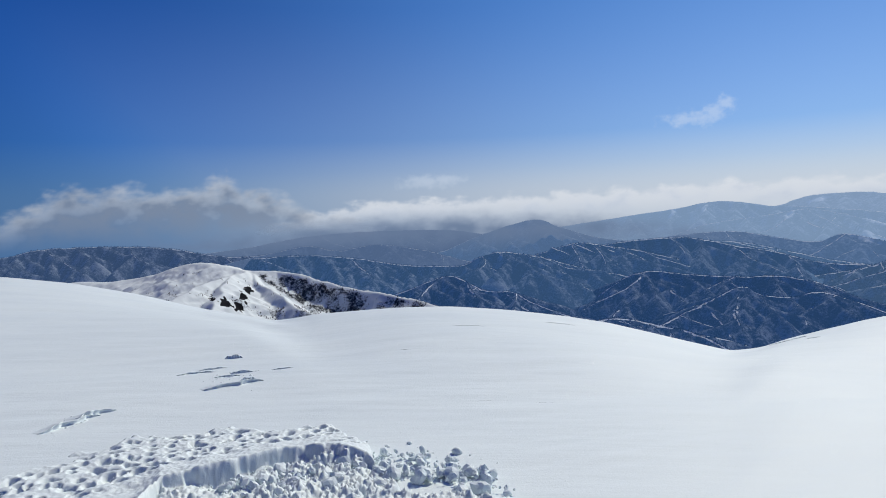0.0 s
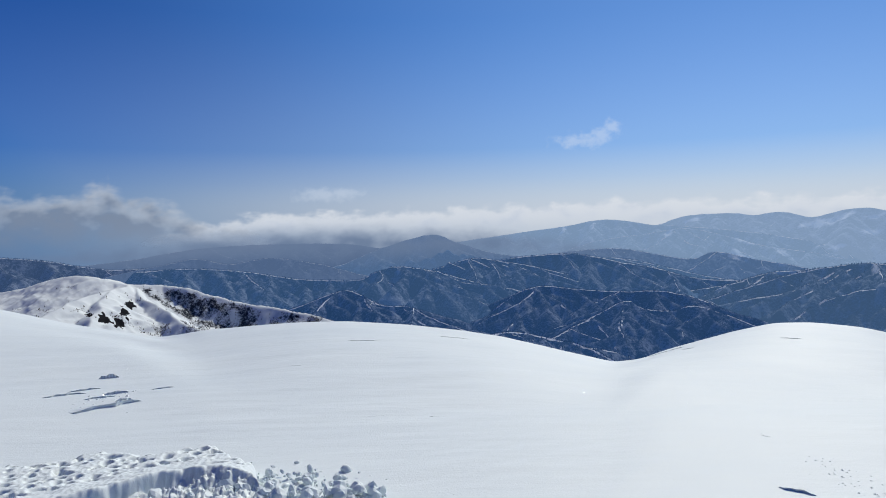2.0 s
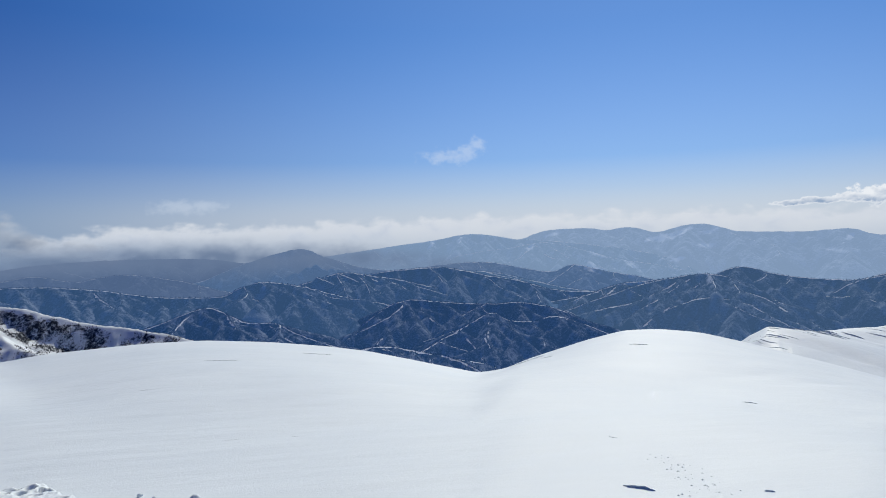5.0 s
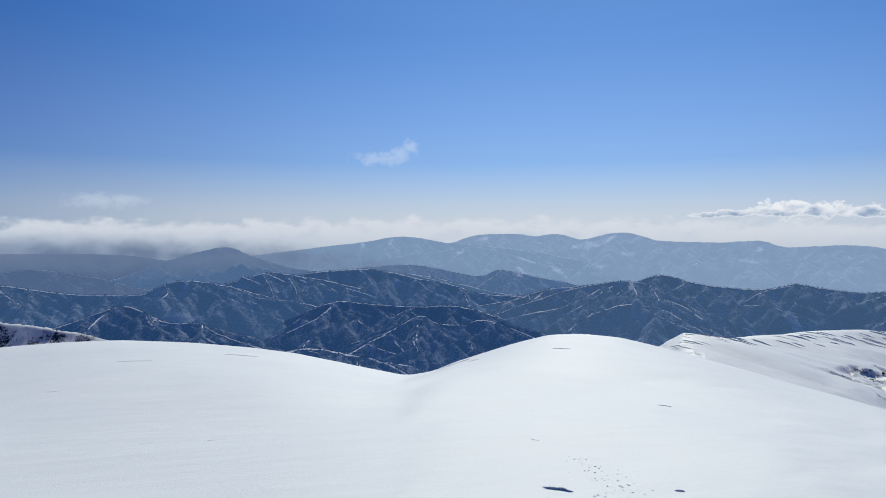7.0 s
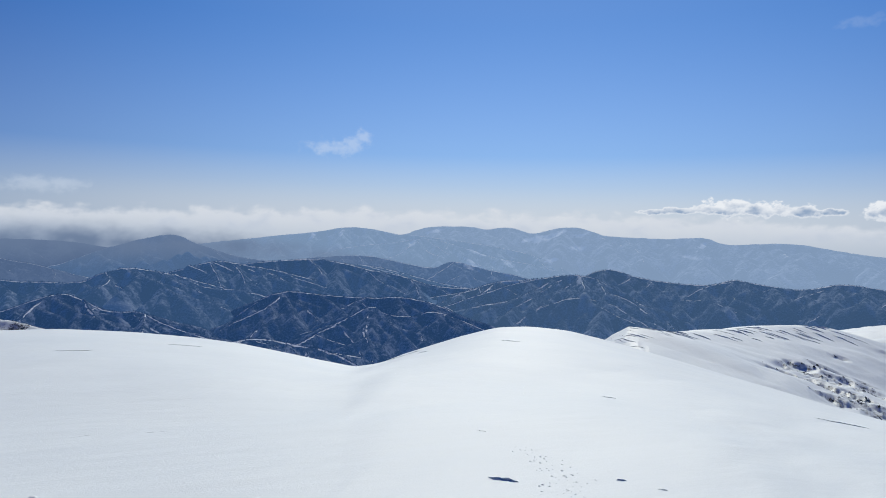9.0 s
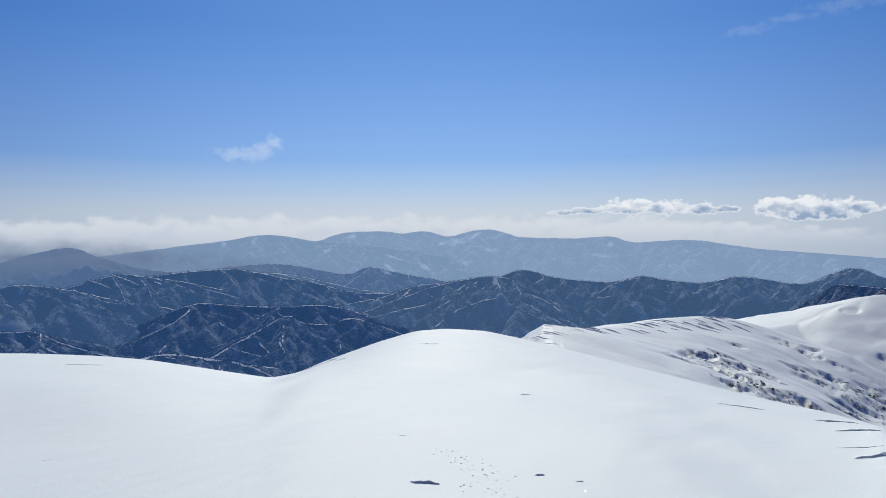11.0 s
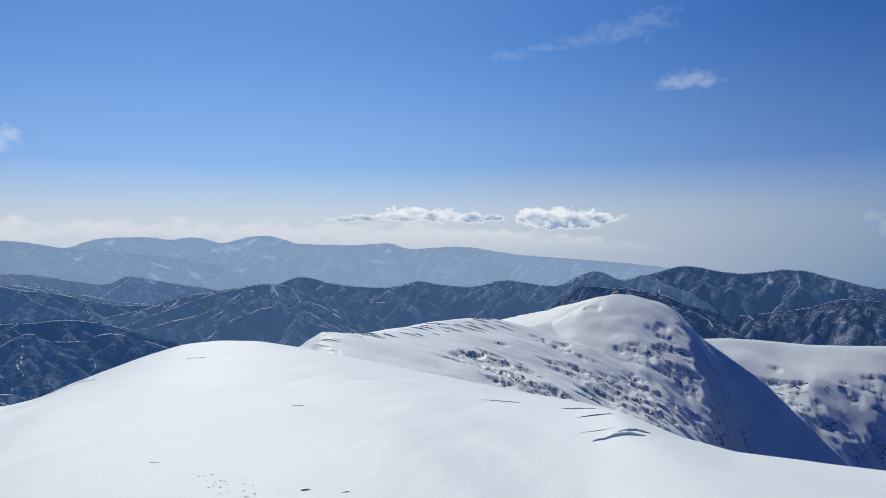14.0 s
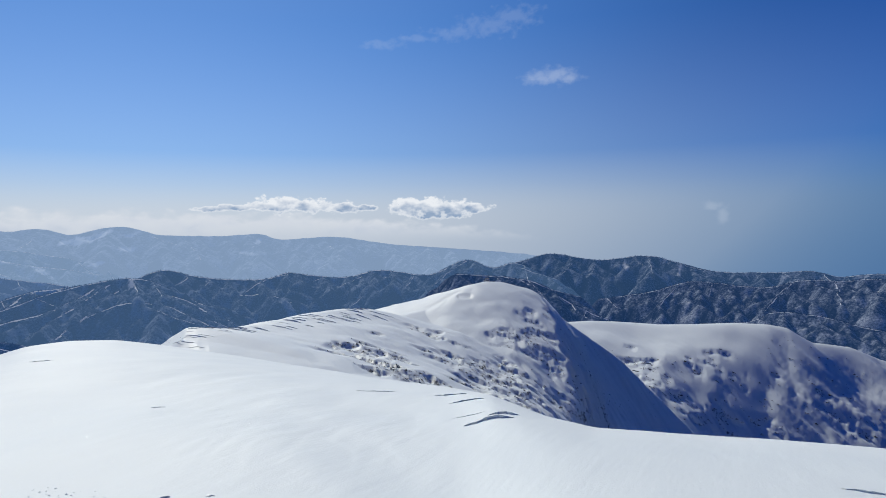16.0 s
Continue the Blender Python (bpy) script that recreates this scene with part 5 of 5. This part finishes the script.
    return put("trampled_snow", grid_mesh("trampled_snow", X, Y, Z, keep), snow_close, "trampled and dug snow heap with boot pits", "snow")


def snow_ledge(az, el, length, depth, height, turn=0.0, seed=0, place=None, surface=snow_height):
    """A low wind-cut lip of snow: gentle behind, with a ragged undercut face."""
    c = on_snow(az, el) if place is None else place
    rows_v = np.concatenate([np.linspace(-1, -0.4, 5), (-0.30, -0.33, -0.37), np.linspace(-0.3, 1, 14)])
    rows_h = np.concatenate([np.zeros(6), (0.75, 1.0), np.clip(1 - (np.linspace(-0.3, 1, 14) + 0.37) / 1.37, 0, 1) ** 1.4])
    u, v = np.meshgrid(np.linspace(-1, 1, 44), rows_v)
    taper = np.clip(1 - u * u, 0, 1) ** 0.6
    spread = v + 0.32 * fbm(u * 2.4 + seed, 0 * u + seed * 3.7, 2, 500 + seed) * (1 - np.abs(v))
    h = height * taper * rows_h[:, None] * (1 + 0.35 * fbm(u * 1.8, v * 0.6, 3, 520 + seed))
    view = math.atan2(c[0], c[1]) + radians(turn)
    fx, fy, rx, ry = math.sin(view), math.cos(view), math.cos(view), -math.sin(view)
    X = c[0] + u * length / 2 * rx + spread * depth / 2 * fx
    Y = c[1] + u * length / 2 * ry + spread * depth / 2 * fy
    Z = surface(X, Y) + h - 0.004
    me = grid_mesh("snow_ledge", X, Y, Z)
    put("snow_ledge", me, snow_close, "low wind-cut snow lip on the smooth snow", "snow", "wind-cut snow lips")


def clod_mesh(radius, seed):
    """A broken lump of snow with an uneven, slightly angular surface."""
    bm = bmesh.new()
    bmesh.ops.create_icosphere(bm, subdivisions=2, radius=radius)
    for q in bm.verts:
        k = noise.noise(q.co / radius * 1.1 + Vector((seed, 0, 0))) + 0.5 * noise.noise(q.co / radius * 2.7 + Vector((0, seed, 0)))
        k += 0.55 * noise.noise(q.co / radius * 5.5 + Vector((seed, seed, 0)))
        q.co *= 1 + 0.36 * k
        q.co.z *= 0.8
    me = bpy.data.meshes.new("snow_clod")
    for f in bm.faces:
        f.smooth = True
    bm.to_mesh(me)
    bm.free()
    return me


def snow_clod(az, el, radius, seed):
    ob = put("snow_clod", clod_mesh(radius, seed), snow_close, "loose lump of broken snow lying on the snowfield", "snow lump", "loose snow lumps")
    c = on_snow(az, el)
    ob.location = (c[0], c[1], c[2] + radius * 0.45)


def crumbs(name, places, count, spread, size, seed, label):
    """Scattered small snow crumbs along a faint track."""
    rng = np.random.RandomState(seed)
    line = np.array([on_snow(*p) for p in places])
    k = rng.rand(count) * (len(line) - 1)
    i = k.astype(int)
    f = (k - i)[:, None]
    p = line[i] * (1 - f) + line[np.minimum(i + 1, len(line) - 1)] * f
    p[:, :2] += rng.randn(count, 2) * spread
    z = snow_height(p[:, 0], p[:, 1])
    shape = np.array([(1, 0, 0), (0.3, 0.9, 0), (-0.8, 0.5, 0), (-0.7, -0.6, 0), (0.4, -0.9, 0), (0.1, 0.05, 1)])
    faces = np.array([(0, 1, 5), (1, 2, 5), (2, 3, 5), (3, 4, 5), (4, 0, 5)])
    sizes = size * (0.3 + rng.rand(count) ** 2 * 1.4)
    a = rng.rand(count) * 6.28
    co = np.empty((count, 6, 3))
    for q in range(6):
        x, y, h = shape[q]
        co[:, q, 0] = p[:, 0] + sizes * (x * np.cos(a) - y * np.sin(a))
        co[:, q, 1] = p[:, 1] + sizes * (x * np.sin(a) + y * np.cos(a))
        co[:, q, 2] = z - 0.003 + sizes * h * (0.25 + 0.4 * rng.rand(count))
    put(name, raw_mesh(name, co.reshape(-1, 3), (np.arange(count)[:, None, None] * 6 + faces).reshape(-1, 3)), snow_close, label, "snow", kind="stuff")


def heap_lumps(places, count, spread, radius, seed):
    """Rounded clods heaped where the snow was dug out."""
    rng = np.random.RandomState(seed)
    line = np.array([on_snow(*p) for p in places])
    base = [clod_mesh(1.0, 40 + k * 1.7) for k in range(5)]
    shapes = []
    for me in base:
        co, tri = np.empty(len(me.vertices) * 3), np.empty(len(me.polygons) * 3, dtype=np.int32)
        me.vertices.foreach_get("co", co)
        me.polygons.foreach_get("vertices", tri)
        shapes.append((co.reshape(-1, 3), tri.reshape(-1, 3)))
        bpy.data.meshes.remove(me)
    cos, tris, n = [], [], 0
    for k in range(count):
        f = rng.rand() * (len(line) - 1)
        i = int(f)
        p = line[i] * (1 - f + i) + line[i + 1] * (f - i)
        x, y = p[0] + rng.randn() * spread, p[1] + rng.randn() * spread * 0.7
        z = float(snow_height(np.array([x]), np.array([y]))[0])
        s_k = radius * (0.25 + 1.5 * rng.rand() ** 5)
        co, tri = shapes[rng.randint(len(shapes))]
        rot = np.array(Euler(rng.rand(3) * 6.28).to_matrix())
        cos.append(co * (0.6 + 0.7 * rng.rand(3)) @ rot.T * s_k + (x, y, z + 0.035))
        tris.append(tri + n)
        n += len(co)
    return put("snow_clods", raw_mesh("snow_clods", np.concatenate(cos), np.concatenate(tris)), snow_close, "rounded broken snow clods", kind="stuff")


snow_close = snow_material("broken_snow", 2.0, 0.5)
TRAMPLED = trampled_snow()
for q, (az, el, radius) in enumerate([(0.5, -19.6, 0.04), (0.3, -20.2, 0.025), (2.9, -21.5, 0.045), (-3.6, -18.7, 0.02), (2.1, -21.6, 0.02)]):
    snow_clod(az, el, radius, q * 3.3)
TRAMPLED_CLODS = heap_lumps([(-18, -21.5), (-14, -20.3), (-9, -19.6), (-5, -20.6)], 330, 0.22, 0.034, 11)
MORE_CLODS = heap_lumps([(-6, -21.4), (-2, -21.3), (1.5, -21.6), (2.4, -23)], 140, 0.10, 0.034, 12)
TRAMPLED_CLODS.parent = MORE_CLODS.parent = TRAMPLED
LEDGES = [(-17.9, -10.6, 0.26, 0.25, 0.06, 0), (-17.4, -11.8, 0.30, 0.25, 0.035, -8), (-18.6, -12.0, 0.35, 0.2, 0.025, -12), (-18.2, -12.7, 0.75, 0.40, 0.055, -25), (-17.0, -12.5, 0.25, 0.2, 0.045, -30), (-21.0, -11.5, 0.5, 0.3, 0.03, -20),
          (-19.6, -11.3, 0.4, 0.2, 0.025, -15), (-30.2, -14.0, 0.65, 0.30, 0.05, -40), (-28.6, -13.6, 0.5, 0.3, 0.055, -36), (-14.1, -11.8, 0.3, 0.12, 0.018, -10), (1.9, -9.1, 0.6400000000000001, 0.5, 0.011, 0), (9.7, -9.1, 0.8, 0.5, 0.0121, 0),
          (-3.5, -10.9, 0.24, 0.2, 0.0077, 0), (2.6, -15.4, 0.5599999999999999, 0.12, 0.0044, -20), (8.3, -15.6, 0.4, 0.14, 0.005, -6)]
LEDGES_RIGHT = [(26.6, -10.4, 0.7, 0.3, 0.022, -12), (28.0, -9.95, 0.6, 0.3, 0.022, -12), (28.9, -9.9, 0.4, 0.3, 0.016, -10), (36.4, -8.75, 0.6400000000000001, 0.6, 0.022, 0), (37.0, -19.7, 0.25, 0.16, 0.025, 8), (41.6, -21.0, 0.15, 0.10, 0.015, 0), (46.5, -19.0, 0.09, 0.07, 0.016, -10), (49.8, -19.3, 0.08, 0.06, 0.012, 0), (44.9, -12.9, 0.25, 0.15, 0.014, 5),
                (57.5, -20.8, 0.05, 0.05, 0.02, 0), (55.8, -20.8, 0.05, 0.05, 0.015, 0), (34.8, -16.1, 0.12, 0.08, 0.008, 15), (71.4, -15.0, 0.6, 0.4, 0.045, 10), (69.6, -14.8, 0.5, 0.25, 0.012, 10), (68.0, -13.3, 0.7, 0.4, 0.025, 10),
                (69.4, -13.7, 0.6, 0.4, 0.025, 10), (61.6, -12.9, 0.9, 0.4, 0.018, 8), (72.6, -14.6, 0.4, 0.3, 0.03, 10), (99.2, -18.4, 0.5, 0.3, 0.035, 0), (98.6, -17.6, 0.4, 0.2, 0.015, 0)]
for q, row in enumerate(LEDGES + LEDGES_RIGHT):
    snow_ledge(*row, seed=q)
crumbs("snow_crumbs", [(38.9, -17.4), (40.5, -18.6), (42.5, -20.2), (43.5, -23.0)], 360, 0.11, 0.013, 7, "scattered snow crumbs along an old faint track")
crumbs("snow_crumbs", [(33.2, -15.4), (34.8, -16.1), (38.9, -17.4)], 14, 0.03, 0.010, 8, "few snow crumbs along an old faint track")
crumbs("snow_crumbs", [(-18.8, -12.0), (-17.6, -11.9), (-18.2, -12.8)], 130, 0.16, 0.022, 17, "broken bits of snow crust below the ledges")
crumbs("snow_crumbs", [(-30.6, -14.2), (-28.4, -13.5)], 60, 0.08, 0.02, 18, "broken bits of snow crust along a ledge")
crumbs("snow_crumbs", [(-20, -20.0), (-10, -20.2), (-3, -20.6), (2, -21.6)], 160, 0.22, 0.03, 9, "loose snow crumbs spilled round the dug heap")


def ridge_height(X, Y):
    """Height of the snow ridge at any place, read from its own mesh grid."""
    GX, GY, GZ = NEAR_RIDGE[:3]
    a0, r0 = np.arctan2(GX[0], GY[0]), np.log(np.hypot(GX[:, 0], GY[:, 0]))
    fj = np.clip(np.interp(np.arctan2(X, Y), a0, np.arange(len(a0))), 0, len(a0) - 1.001)
    fi = np.clip(np.interp(np.log(np.hypot(X, Y)), r0, np.arange(len(r0))), 0, len(r0) - 1.001)
    i, j = fi.astype(int), fj.astype(int)
    u, v = fi - i, fj - j
    return GZ[i, j] * (1 - u) * (1 - v) + GZ[i + 1, j] * u * (1 - v) + GZ[i, j + 1] * (1 - u) * v + GZ[i + 1, j + 1] * u * v


rng = random.Random(21)
for q in range(60):
    az = rng.uniform(44.5, 62)
    r = np.interp(az, [p[0] for p in RIDGE], [p[2] for p in RIDGE]) - rng.uniform(1.0, 11.0) ** 1.05
    x, y = r * math.sin(radians(az)), r * math.cos(radians(az))
    place = np.array((x, y, float(ridge_height(np.array([x]), np.array([y]))[0])))
    snow_ledge(0, 0, rng.uniform(1.6, 4.5) * r / 120, rng.uniform(0.6, 1.4), rng.uniform(0.06, 0.24) * (r / 130) ** 1.5, rng.uniform(12, 30), 40 + q, place, ridge_height)


def glints(count, seed):
    """Single ice crystals on the crust that throw the sun back."""
    rng = np.random.RandomState(seed)
    az, r = np.radians(rng.uniform(-38, 100, count)), 2.8 * (13 / 2.8) ** rng.rand(count)
    x, y = r * np.sin(az), r * np.cos(az)
    z = snow_height(x, y) + 0.004
    P = np.stack([x, y, z], 1)
    to_eye = np.array((0.2, 0.02, EYE)) - P
    to_eye /= np.linalg.norm(to_eye, axis=1)[:, None]
    n = to_eye + np.array(sun_dir)
    n /= np.linalg.norm(n, axis=1)[:, None]
    n += rng.randn(count, 3) * 0.07
    n /= np.linalg.norm(n, axis=1)[:, None]
    a = np.cross(n, np.array((0.3, 0.8, 0.1)))
    a /= np.linalg.norm(a, axis=1)[:, None]
    b = np.cross(n, a)
    size = (0.00026 * r * (0.5 + 0.9 * rng.rand(count)))[:, None]
    co = np.stack([P + a * size, P + (b * 0.87 - a * 0.5) * size, P - (b * 0.87 + a * 0.5) * size], 1)
    m, nn, l, p, out = material("ice_crystal")
    p.inputs["Base Color"].default_value = (0.95, 0.96, 0.98, 1)
    p.inputs["Metallic"].default_value, p.inputs["Roughness"].default_value = 1.0, 0.28
    put("ice_glints", raw_mesh("ice_glints", co.reshape(-1, 3), np.arange(count * 3).reshape(-1, 3)), m, "tiny glittering ice crystals on the snow crust", "ice", kind="stuff")


glints(1000, 5)
